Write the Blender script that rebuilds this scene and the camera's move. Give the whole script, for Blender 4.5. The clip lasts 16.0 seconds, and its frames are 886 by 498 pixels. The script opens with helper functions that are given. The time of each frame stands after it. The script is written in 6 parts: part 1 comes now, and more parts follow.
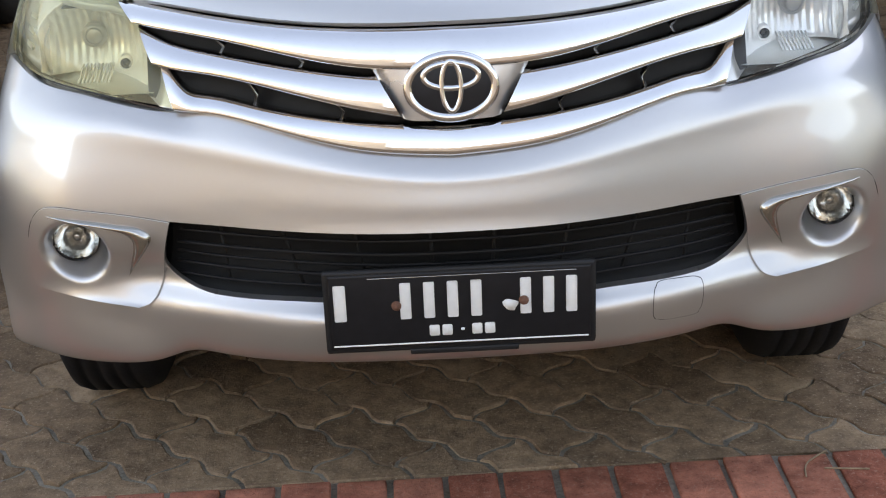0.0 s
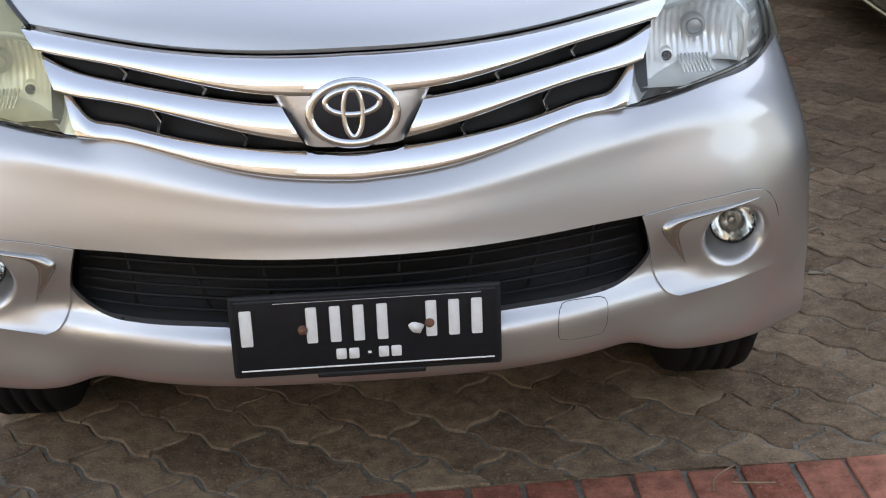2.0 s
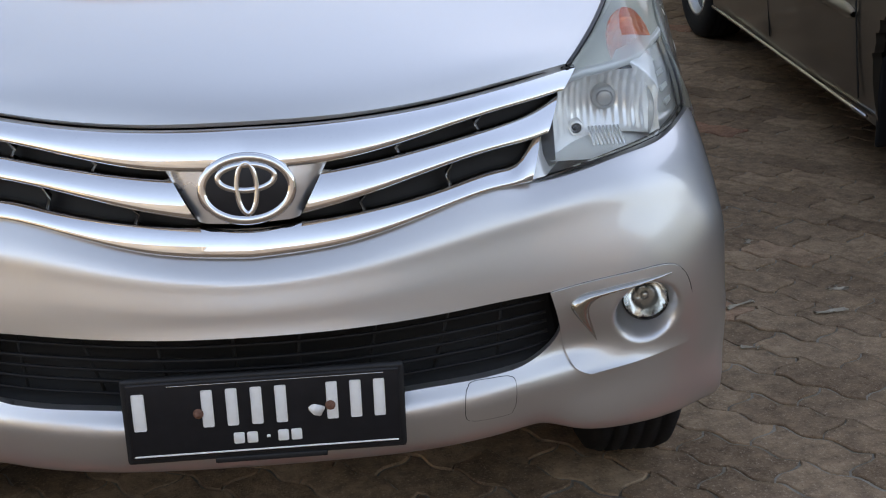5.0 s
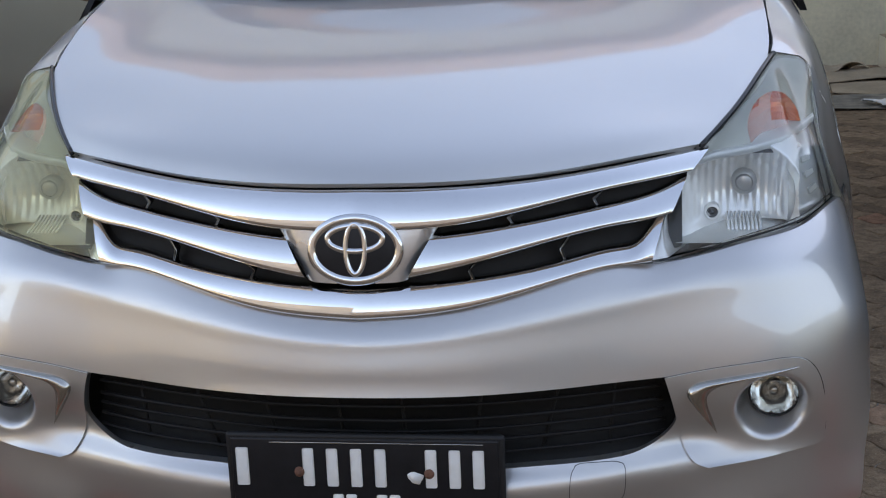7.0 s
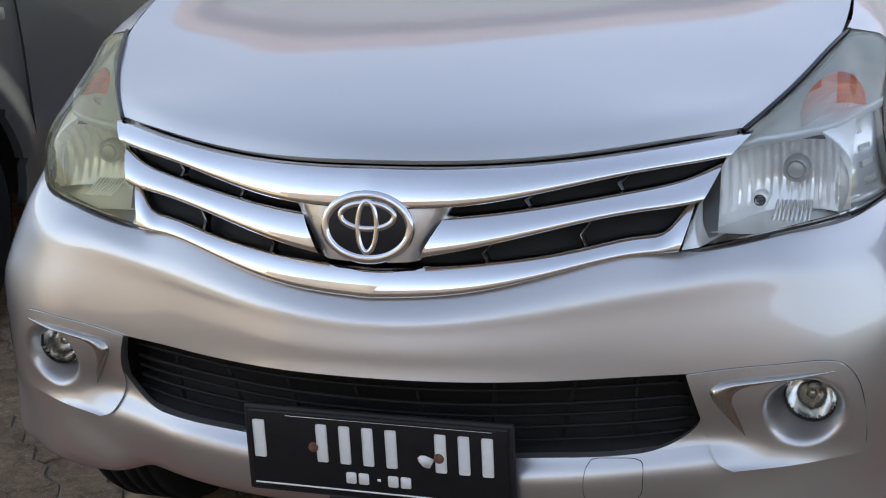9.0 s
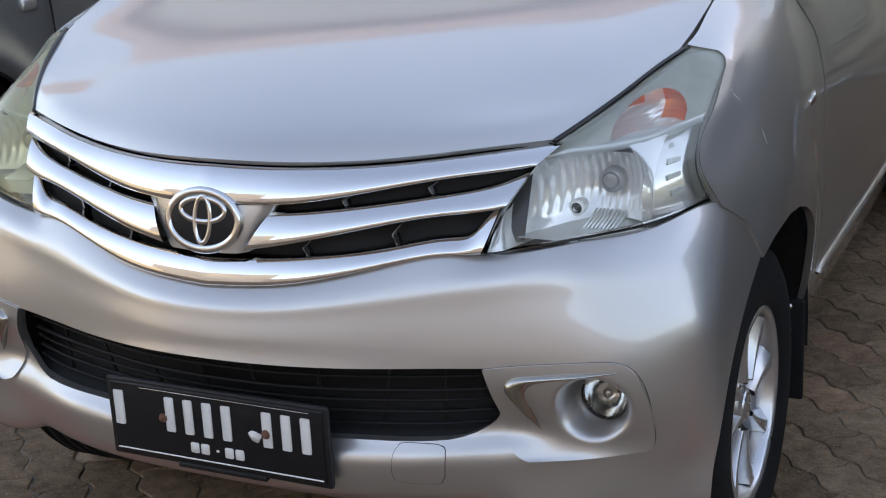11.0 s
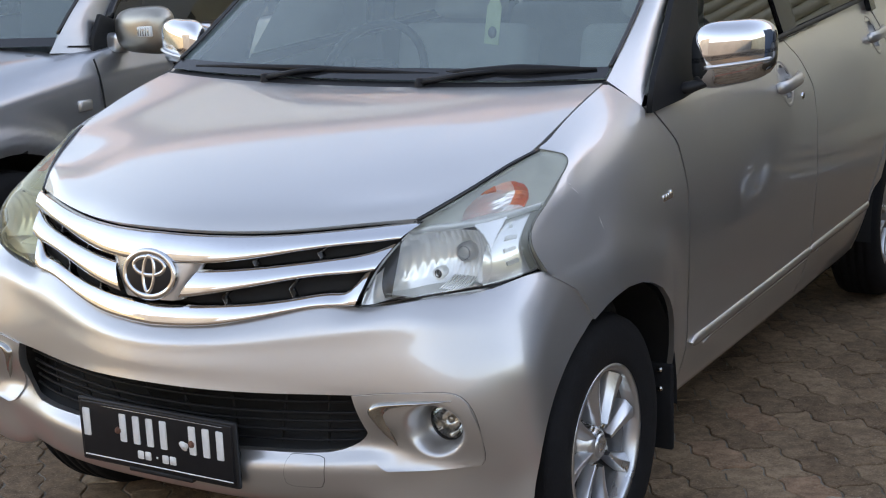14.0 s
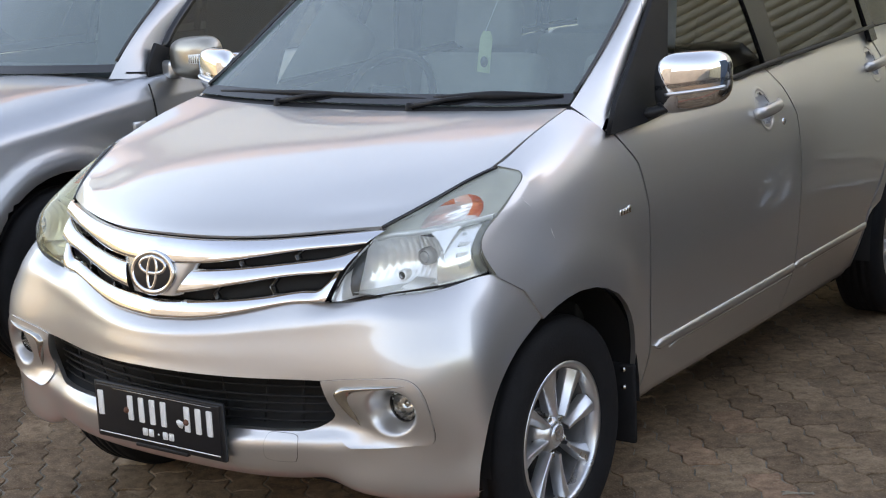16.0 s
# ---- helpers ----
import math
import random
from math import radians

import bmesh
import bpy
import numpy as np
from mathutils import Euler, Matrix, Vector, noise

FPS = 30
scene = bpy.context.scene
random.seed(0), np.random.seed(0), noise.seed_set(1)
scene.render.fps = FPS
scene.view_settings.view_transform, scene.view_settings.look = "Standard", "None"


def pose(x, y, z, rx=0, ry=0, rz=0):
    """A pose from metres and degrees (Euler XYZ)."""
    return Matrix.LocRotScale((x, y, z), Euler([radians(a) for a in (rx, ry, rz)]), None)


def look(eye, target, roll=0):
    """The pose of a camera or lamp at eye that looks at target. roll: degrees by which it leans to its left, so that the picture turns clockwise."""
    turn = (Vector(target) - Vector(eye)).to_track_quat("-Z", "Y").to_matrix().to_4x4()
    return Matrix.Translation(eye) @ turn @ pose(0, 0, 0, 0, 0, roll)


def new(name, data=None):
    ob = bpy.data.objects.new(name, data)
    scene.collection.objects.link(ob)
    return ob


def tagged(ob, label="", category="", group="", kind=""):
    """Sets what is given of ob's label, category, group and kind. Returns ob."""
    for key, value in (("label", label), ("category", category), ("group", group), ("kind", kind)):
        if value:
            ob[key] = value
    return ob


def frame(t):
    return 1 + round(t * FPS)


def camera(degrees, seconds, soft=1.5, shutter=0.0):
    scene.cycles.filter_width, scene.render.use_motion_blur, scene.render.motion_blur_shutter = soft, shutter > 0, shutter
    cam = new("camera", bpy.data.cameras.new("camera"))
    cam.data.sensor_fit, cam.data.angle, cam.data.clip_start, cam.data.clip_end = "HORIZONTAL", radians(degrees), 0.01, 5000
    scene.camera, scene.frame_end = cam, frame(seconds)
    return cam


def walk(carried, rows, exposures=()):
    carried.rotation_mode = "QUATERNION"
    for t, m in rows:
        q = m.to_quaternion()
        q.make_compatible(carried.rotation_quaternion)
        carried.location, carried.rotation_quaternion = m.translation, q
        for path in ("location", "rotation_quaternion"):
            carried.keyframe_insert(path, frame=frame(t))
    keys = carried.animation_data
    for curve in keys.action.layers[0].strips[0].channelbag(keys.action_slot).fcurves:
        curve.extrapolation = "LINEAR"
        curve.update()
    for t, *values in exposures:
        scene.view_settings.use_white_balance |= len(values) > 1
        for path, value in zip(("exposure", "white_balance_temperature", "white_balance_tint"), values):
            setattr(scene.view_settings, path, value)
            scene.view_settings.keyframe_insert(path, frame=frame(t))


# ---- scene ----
cam = camera(34.1, 16.0, soft=1.1)
PATH = [
    (0, (-0.052, -2.128, 1.457), (-0.028, -0.293, 0.662), -2.5),
    (0.5, (-0.018, -2.133, 1.474), (0.016, -0.297, 0.681), -2.5),
    (1, (0.005, -2.137, 1.482), (0.056, -0.302, 0.689), -2.4),
    (1.5, (0.015, -2.136, 1.49), (0.088, -0.302, 0.694), -2.3),
    (2, (0.018, -2.133, 1.492), (0.115, -0.3, 0.698), -2.2),
    (2.5, (0.02, -2.124, 1.494), (0.131, -0.291, 0.702), -2.2),
    (3, (0.027, -2.089, 1.486), (0.155, -0.257, 0.693), -2.2),
    (3.5, (0.053, -2.063, 1.489), (0.195, -0.231, 0.7), -2.1),
    (4, (0.075, -2.058, 1.501), (0.221, -0.224, 0.716), -2.0),
    (4.2, (0.083, -2.058, 1.496), (0.235, -0.222, 0.717), -2.0),
    (6.3, (0.317, -2.108, 1.423), (0.257, -0.185, 0.878), -2.0),
    (6.5, (0.357, -2.109, 1.413), (0.214, -0.187, 0.877), -2.1),
    (7, (0.424, -2.065, 1.391), (0.161, -0.158, 0.85), -2.3),
    (7.5, (0.483, -2.033, 1.383), (0.151, -0.139, 0.833), -2.3),
    (8, (0.546, -1.986, 1.377), (0.141, -0.11, 0.816), -2.5),
    (10.5, (1.21, -1.867, 1.452), (0.39, -0.15, 0.836), -3.2),
    (11, (1.353, -1.855, 1.454), (0.518, -0.142, 0.846), -3.0),
    (11.5, (1.468, -1.895, 1.461), (0.611, -0.189, 0.866), -2.8),
    (12, (1.579, -1.974, 1.468), (0.701, -0.275, 0.882), -2.7),
    (12.5, (1.691, -2.051, 1.502), (0.794, -0.357, 0.93), -2.7),
    (13, (1.804, -2.086, 1.512), (0.884, -0.399, 0.957), -2.7),
    (13.5, (1.949, -2.139, 1.515), (1.002, -0.452, 1.01), -2.7),
    (14, (2.07, -2.206, 1.526), (1.068, -0.537, 1.067), -2.5),
    (14.5, (2.185, -2.287, 1.532), (1.122, -0.651, 1.094), -2.5),
    (15, (2.316, -2.355, 1.538), (1.217, -0.741, 1.108), -2.7),
    (15.5, (2.429, -2.37, 1.552), (1.308, -0.769, 1.125), -2.7),
    (16, (2.562, -2.353, 1.553), (1.428, -0.76, 1.135), -2.7),
]
walk(cam, [(t, look(eye, target, roll)) for t, eye, target, roll in PATH], exposures=[(0, 2.25, 10300, 23), (2, 2.12, 10000, 23), (4, 2.00, 9550, 23), (7, 1.62, 8850, 23), (11, 1.72, 9100, 23), (14, 1.98, 9500, 23), (16, 2.21, 9900, 23)])

# ---- light ----
world = bpy.data.worlds.new("World")
scene.world = world
world.use_nodes = True
wn = world.node_tree
sky = wn.nodes.new("ShaderNodeTexSky")
sky.sky_type = "NISHITA"
sky.sun_disc = False
SUN_UP, SUN_TURN = radians(18), radians(44)
sky.sun_elevation, sky.sun_rotation = SUN_UP, SUN_TURN
sky.air_density, sky.dust_density, sky.ozone_density = 1.0, 0.15, 1.3
wn.links.new(sky.outputs[0], wn.nodes["Background"].inputs[0])
wn.nodes["Background"].inputs[1].default_value = 0.20
sun = new("sun", bpy.data.lights.new("sun", "SUN"))
sun.data.energy = 1.0
sun.data.angle = radians(0.6)
sun.data.color = (1.0, 0.94, 0.85)
sun.matrix_world = look((9 * math.sin(SUN_TURN) * math.cos(SUN_UP), 9 * math.cos(SUN_TURN) * math.cos(SUN_UP), 9 * math.sin(SUN_UP)), (0, 0, 0))


# ---- materials ----
def nodes_of(name):
    m = bpy.data.materials.new(name)
    m.use_nodes = True
    return m, m.node_tree.nodes, m.node_tree.links, m.node_tree.nodes["Principled BSDF"]


def material(name, col, rough=0.5, metal=0.0, coat=0.0, coat_rough=0.03, vary=0.12, scale=6.0, fine=90.0,
             bump=0.0, bump_scale=120.0, rough_vary=0.1, per_object=0.0, per_island=0.0, tint=None, spec=0.5, coat_ior=1.5):
    """A surface of one base colour with two scales of grain, uneven gloss and a fine relief."""
    m, n, l, b = nodes_of(name)
    geo = n.new("ShaderNodeTexCoord")
    big, small = n.new("ShaderNodeTexNoise"), n.new("ShaderNodeTexNoise")
    for node, s, d in ((big, scale, 4), (small, fine, 3)):
        node.inputs["Scale"].default_value = s
        node.inputs["Detail"].default_value = d
        l.new(geo.outputs["Object"], node.inputs["Vector"])
    add = n.new("ShaderNodeMath")
    add.operation = "MULTIPLY_ADD"
    l.new(small.outputs["Fac"], add.inputs[0])
    add.inputs[1].default_value = 0.45
    l.new(big.outputs["Fac"], add.inputs[2])
    last = add.outputs[0]
    if per_object or per_island:
        src = n.new("ShaderNodeObjectInfo").outputs["Random"] if per_object else n.new("ShaderNodeNewGeometry").outputs["Random Per Island"]
        pm = n.new("ShaderNodeMath")
        pm.operation = "MULTIPLY_ADD"
        l.new(src, pm.inputs[0])
        pm.inputs[1].default_value = per_object or per_island
        l.new(last, pm.inputs[2])
        last = pm.outputs[0]
    ramp = n.new("ShaderNodeValToRGB")
    ramp.color_ramp.elements[0].position = 0.35
    ramp.color_ramp.elements[1].position = 1.05 + (per_object or per_island) * 0.6
    other = tint or col
    ramp.color_ramp.elements[0].color = (*[c * (1 - vary) for c in col], 1)
    ramp.color_ramp.elements[1].color = (*[min(1, c * (1 + vary)) for c in other], 1)
    l.new(last, ramp.inputs[0])
    l.new(ramp.outputs[0], b.inputs["Base Color"])
    rr = n.new("ShaderNodeMapRange")
    rr.inputs[3].default_value, rr.inputs[4].default_value = max(0.0, rough * (1 - rough_vary)), min(1, rough * (1 + rough_vary))
    l.new(big.outputs["Fac"], rr.inputs[0])
    l.new(rr.outputs[0], b.inputs["Roughness"])
    b.inputs["Metallic"].default_value = metal
    b.inputs["Coat Weight"].default_value = coat
    b.inputs["Coat IOR"].default_value = coat_ior
    b.inputs["Coat Roughness"].default_value = coat_rough
    b.inputs["Specular IOR Level"].default_value = spec
    if bump:
        tex = n.new("ShaderNodeTexNoise")
        tex.inputs["Scale"].default_value = bump_scale
        tex.inputs["Detail"].default_value = 5
        l.new(geo.outputs["Object"], tex.inputs["Vector"])
        bp = n.new("ShaderNodeBump")
        bp.inputs["Strength"].default_value = bump
        bp.inputs["Distance"].default_value = 0.004
        l.new(tex.outputs["Fac"], bp.inputs["Height"])
        l.new(bp.outputs[0], b.inputs["Normal"])
    return m


def clear(name, tint, ior=1.45, haze_sheen=0.0, haze_sheen_col=(0.8, 0.8, 0.7), rough=0.0, uneven=0.5):
    """Thin glass or clear plastic: tinted see-through, mirror gloss by Fresnel, and a pale share for clouded plastic
    and painted sheen.
    """
    m, n, l, b = nodes_of(name)
    n.remove(b)
    out = [x for x in n if x.type == "OUTPUT_MATERIAL"][0]
    tr, gl, fr, mix = n.new("ShaderNodeBsdfTransparent"), n.new("ShaderNodeBsdfGlossy"), n.new("ShaderNodeFresnel"), n.new("ShaderNodeMixShader")
    tr.inputs[0].default_value = (*tint, 1)
    gl.inputs["Roughness"].default_value = rough
    fr.inputs[0].default_value = ior
    base = tr.outputs[0]
    if haze_sheen:
        df, hz = n.new("ShaderNodeBsdfDiffuse"), n.new("ShaderNodeMixShader")
        ns = n.new("ShaderNodeTexNoise")
        ns.inputs["Scale"].default_value = 14
        ns.inputs["Detail"].default_value = 4
        mr = n.new("ShaderNodeMapRange")
        mr.inputs[3].default_value, mr.inputs[4].default_value = haze_sheen * (1 - uneven), haze_sheen * (1 + uneven)
        l.new(ns.outputs["Fac"], mr.inputs[0])
        l.new(mr.outputs[0], hz.inputs[0])
        df.inputs[0].default_value = (*haze_sheen_col, 1)
        l.new(base, hz.inputs[1])
        l.new(df.outputs[0], hz.inputs[2])
        base = hz.outputs[0]
    l.new(fr.outputs[0], mix.inputs[0])
    l.new(base, mix.inputs[1])
    l.new(gl.outputs[0], mix.inputs[2])
    l.new(mix.outputs[0], out.inputs[0])
    return m


PAINT = material("silver_paint", (0.55, 0.539, 0.526), 0.40, 0.88, 1.0, 0.045, 0.05, 1.5, 900, rough_vary=0.06, coat_ior=1.78)
PAINT_SUV = material("grey_silver_paint", (0.34, 0.35, 0.36), 0.34, 0.80, 1.0, 0.03, 0.06, 2.0, 900, coat_ior=1.7)
PAINT_BROWN = material("bronze_paint", (0.085, 0.072, 0.057), 0.33, 0.6, 1.0, 0.03, 0.10, 2.0, 900)
CHROME = material("chrome", (0.70, 0.70, 0.705), 0.05, 1.0, vary=0.02, scale=20)
SATIN_DARK = material("bronze_satin", (0.40, 0.37, 0.32), 0.30, 0.9, vary=0.05, scale=30)
GARNISH = material("smoked_chrome", (0.47, 0.455, 0.42), 0.18, 1.0, vary=0.05, scale=30)
SATIN = material("satin_chrome", (0.50, 0.485, 0.45), 0.22, 1.0, vary=0.05, scale=30)
REFLECTOR = material("lamp_reflector", (0.98, 0.98, 0.96), 0.12, 0.42, vary=0.03, scale=25)
ALLOY = material("alloy_silver", (0.66, 0.67, 0.68), 0.28, 0.85, 0.6, 0.06, 0.05, 10)
BLACK = material("black_plastic", (0.016, 0.016, 0.017), 0.45, vary=0.2, scale=12, bump=0.15, bump_scale=300, spec=0.25)
GLOSS_BLACK = material("gloss_black", (0.012, 0.012, 0.013), 0.16, vary=0.2)
GRILLE_BLACK = material("grille_black", (0.009, 0.009, 0.010), 0.5, vary=0.25, scale=20, spec=0.22)
CAVITY = material("dark_cavity", (0.010, 0.010, 0.010), 0.8, vary=0.2)
RUBBER = material("tyre_rubber", (0.012, 0.012, 0.013), 0.8, vary=0.3, scale=14, bump=0.25, bump_scale=180, spec=0.2)
FABRIC = material("beige_seat", (0.42, 0.40, 0.36), 0.8, vary=0.12, scale=8, bump=0.3, bump_scale=250)
DASH = material("grey_dash", (0.10, 0.105, 0.11), 0.6, vary=0.15, scale=8, bump=0.2, bump_scale=300)
WHITE_PAINT = material("white_lettering", (0.78, 0.78, 0.76), 0.5, vary=0.06, scale=60)
PLATE_BLACK = material("plate_black", (0.010, 0.010, 0.012), 0.38, vary=0.3, scale=30, spec=0.3)
RUST = material("rust", (0.16, 0.07, 0.045), 0.85, vary=0.4, scale=150, bump=0.5, bump_scale=500)
# The teal share paints the sky's pale reflection into the glass.
GLASS = clear("window_glass", (0.75, 0.88, 0.85), 1.75, 0.17, (0.47, 0.66, 0.66), 0.0, 0.12)
GLASS_DARK = clear("tinted_glass", (0.14, 0.13, 0.115), 1.7)
# The clear lens gets a small whitish share as painted glare.
LENS = clear("lamp_lens", (0.97, 0.98, 0.97), 1.40, 0.05, (0.80, 0.81, 0.78))
STRAW = material("pale_straw", (0.36, 0.31, 0.24), 0.85, vary=0.2, scale=20, fine=90)
LENS_OLD = clear("yellowed_lens", (0.95, 0.91, 0.70), 1.45, 0.17, (0.80, 0.74, 0.46), 0.02)


def worn_concrete(name, dark, light, speck, odd, per_object=True, stain=1.1, fine=150.0):
    """Weathered paver: its own shade by piece, stains that run across pieces, coarse sand grains and pits."""
    m, n, l, b = nodes_of(name)
    geo = n.new("ShaderNodeNewGeometry")
    own = n.new("ShaderNodeObjectInfo").outputs["Random"] if per_object else geo.outputs["Random Per Island"]

    def noise(scale, detail, rough=0.6):
        t = n.new("ShaderNodeTexNoise")
        t.inputs["Scale"].default_value, t.inputs["Detail"].default_value, t.inputs["Roughness"].default_value = scale, detail, rough
        l.new(geo.outputs["Position"], t.inputs["Vector"])
        return t.outputs["Fac"]

    def ramp(src, p0, c0, p1, c1):
        r = n.new("ShaderNodeValToRGB")
        r.color_ramp.elements[0].position, r.color_ramp.elements[1].position = p0, p1
        r.color_ramp.elements[0].color, r.color_ramp.elements[1].color = (*c0, 1), (*c1, 1)
        l.new(src, r.inputs[0])
        return r.outputs[0]

    def mixed(kind, fac, a, c):
        x = n.new("ShaderNodeMix")
        x.data_type, x.blend_type = "RGBA", kind
        if hasattr(fac, "is_linked"):
            l.new(fac, x.inputs["Factor"])
        else:
            x.inputs["Factor"].default_value = fac
        for k, v in ((6, a), (7, c)):
            if hasattr(v, "is_linked"):
                l.new(v, x.inputs[k])
            else:
                x.inputs[k].default_value = (*v, 1)
        return x.outputs[2]

    grain, mott, dirt = noise(fine, 6, 0.75), noise(26, 5, 0.65), noise(stain * 3, 5)
    col = mixed("MIX", ramp(own, 0.0, (0, 0, 0), 1.0, (1, 1, 1)), dark, light)
    col = mixed("MIX", ramp(own, 0.965, (0, 0, 0), 0.98, (0.6, 0.6, 0.6)), col, odd)
    col = mixed("MULTIPLY", 1.0, col, ramp(mott, 0.30, (0.62, 0.60, 0.58), 0.72, (1.35, 1.32, 1.26)))
    col = mixed("MULTIPLY", 1.0, col, ramp(dirt, 0.32, (0.66, 0.63, 0.60), 0.66, (1.16, 1.14, 1.10)))
    col = mixed("MIX", ramp(grain, 0.55, (0, 0, 0), 0.70, (0.75, 0.75, 0.75)), col, speck)
    col = mixed("MULTIPLY", 1.0, col, ramp(grain, 0.30, (0.45, 0.44, 0.42), 0.44, (1, 1, 1)))
    l.new(col, b.inputs["Base Color"])
    b.inputs["Roughness"].default_value = 0.82
    b.inputs["Specular IOR Level"].default_value = 0.12
    bp, bq = n.new("ShaderNodeBump"), n.new("ShaderNodeBump")
    bp.inputs["Strength"].default_value, bp.inputs["Distance"].default_value = 0.8, 0.004
    bq.inputs["Strength"].default_value, bq.inputs["Distance"].default_value = 0.7, 0.006
    l.new(grain, bp.inputs["Height"])
    l.new(mott, bq.inputs["Height"])
    l.new(bq.outputs[0], bp.inputs["Normal"])
    l.new(bp.outputs[0], b.inputs["Normal"])
    return m


PAVER_MAT = worn_concrete("paver_concrete", (0.208, 0.142, 0.098), (0.348, 0.247, 0.173), (0.52, 0.40, 0.29), (0.34, 0.145, 0.100))
PAVER_REST = worn_concrete("paver_concrete_rest", (0.208, 0.142, 0.098), (0.348, 0.247, 0.173), (0.52, 0.40, 0.29), (0.34, 0.145, 0.100), False)
BRICK_MAT = worn_concrete("red_brick", (0.36, 0.122, 0.086), (0.54, 0.218, 0.158), (0.46, 0.27, 0.20), (0.35, 0.17, 0.12))
SAND = material("joint_sand", (0.085, 0.070, 0.055), 0.95, vary=0.65, scale=9, fine=160, bump=1.0, bump_scale=120, tint=(0.20, 0.175, 0.14))
EARTH = material("far_ground", (0.15, 0.12, 0.095), 0.9, vary=0.3, scale=1.5, fine=30, bump=0.4, bump_scale=60)
WALL_CREAM = material("cream_render", (0.64, 0.55, 0.385), 0.9, vary=0.3, scale=2.2, fine=40, bump=0.3, bump_scale=80)
# Colour of the added right wall, tinted blue to cool the flank's reflections.
WALL_BLOCKER = material("blue_grey_blocker", (0.072, 0.105, 0.155), 0.9, vary=0.2, scale=0.9, fine=30, bump=0.3, bump_scale=60)
WALL_PALE = material("pale_render", (0.30, 0.275, 0.245), 0.9, vary=0.15, scale=0.7, fine=30, bump=0.3, bump_scale=60)
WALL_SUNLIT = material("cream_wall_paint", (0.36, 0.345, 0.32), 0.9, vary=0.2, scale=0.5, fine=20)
WALL_UPPER = material("pale_grey_paint", (0.58, 0.58, 0.585), 0.8, vary=0.08, scale=0.8, fine=20)
FASCIA = material("pink_fascia", (0.80, 0.50, 0.42), 0.8, vary=0.2, scale=1.0, fine=20)
SHUTTER = material("cream_shutter", (0.72, 0.63, 0.47), 0.5, 0.2, vary=0.15, scale=3, fine=40)
CARD = material("cardboard", (0.33, 0.25, 0.17), 0.9, vary=0.3, scale=5, fine=60, bump=0.3)
PAPER = material("scrap_paper", (0.72, 0.70, 0.66), 0.85, vary=0.15, scale=20, fine=90)
TWIG = material("dry_twig", (0.28, 0.19, 0.12), 0.9, vary=0.3, scale=50)
TAGMAT = material("pale_green_card", (0.62, 0.68, 0.40), 0.7, vary=0.15, scale=30)


# ---- mesh helpers ----
def spline(ts, p, q):
    """Natural cubic through p (n x ...) at ts, seen at q."""
    ts, p, q = np.asarray(ts, float), np.asarray(p, float), np.asarray(q, float)
    n = len(ts)
    h = np.diff(ts)
    a, rhs = np.eye(n), np.zeros_like(p)
    for i in range(1, n - 1):
        a[i, i - 1:i + 2] = h[i - 1] / 6, (h[i - 1] + h[i]) / 3, h[i] / 6
        rhs[i] = (p[i + 1] - p[i]) / h[i] - (p[i] - p[i - 1]) / h[i - 1]
    mm = np.linalg.solve(a, rhs.reshape(n, -1)).reshape(p.shape)
    k = np.clip(np.searchsorted(ts, q) - 1, 0, n - 2)
    sh = (-1,) + (1,) * (p.ndim - 1)
    hh = h[k].reshape(sh)
    u, w = (ts[k + 1] - q).reshape(sh), (q - ts[k]).reshape(sh)
    return (mm[k] * u**3 + mm[k + 1] * w**3) / (6 * hh) + (p[k] / hh - mm[k] * hh / 6) * u + (p[k + 1] / hh - mm[k + 1] * hh / 6) * w


def chords(c, axis):
    d = np.linalg.norm(np.diff(c, axis=axis), axis=-1).mean(axis=1 - axis)
    return np.r_[0, np.cumsum(d)]


class Surface:
    """A smooth sheet through rows of control points; the columns are mirrored about x = 0 where asked."""

    def __init__(self, rows, mirrored=False):
        c = np.array(rows, float)
        if mirrored:
            c = np.concatenate([c[:, :0:-1] * (-1, 1, 1), c], 1)
        self.c, self.v, self.u = c, chords(c, 0), chords(c, 1)

    def at(self, uq, vq):
        rows = spline(self.u, np.swapaxes(self.c, 0, 1), uq)
        return spline(self.v, np.swapaxes(rows, 0, 1), vq)


def curve(points, n):
    p = np.array(points, float)
    t = np.r_[0, np.cumsum(np.linalg.norm(np.diff(p, axis=0), axis=1))]
    return spline(t, p, np.linspace(0, t[-1], n))


def grid_bm(g, keep=None, flip=False):
    bm = bmesh.new()
    r, c = g.shape[:2]
    vs = [[bm.verts.new(g[i, j]) for j in range(c)] for i in range(r)]
    for i in range(r - 1):
        for j in range(c - 1):
            if keep is None or keep[i, j]:
                q = (vs[i][j], vs[i][j + 1], vs[i + 1][j + 1], vs[i + 1][j])
                bm.faces.new(q[::-1] if flip else q)
    loose = [v for v in bm.verts if not v.link_faces]
    bmesh.ops.delete(bm, geom=loose, context="VERTS")
    bmesh.ops.remove_doubles(bm, verts=bm.verts, dist=1e-5)
    bm.normal_update()
    return bm


def face_out(bm, ref):
    """Turns an open sheet so that its front looks away from ref."""
    s = sum((f.normal.dot(f.calc_center_median() - Vector(ref)) * f.calc_area() for f in bm.faces))
    if s < 0:
        bmesh.ops.reverse_faces(bm, faces=bm.faces)
    bm.normal_update()
    return bm


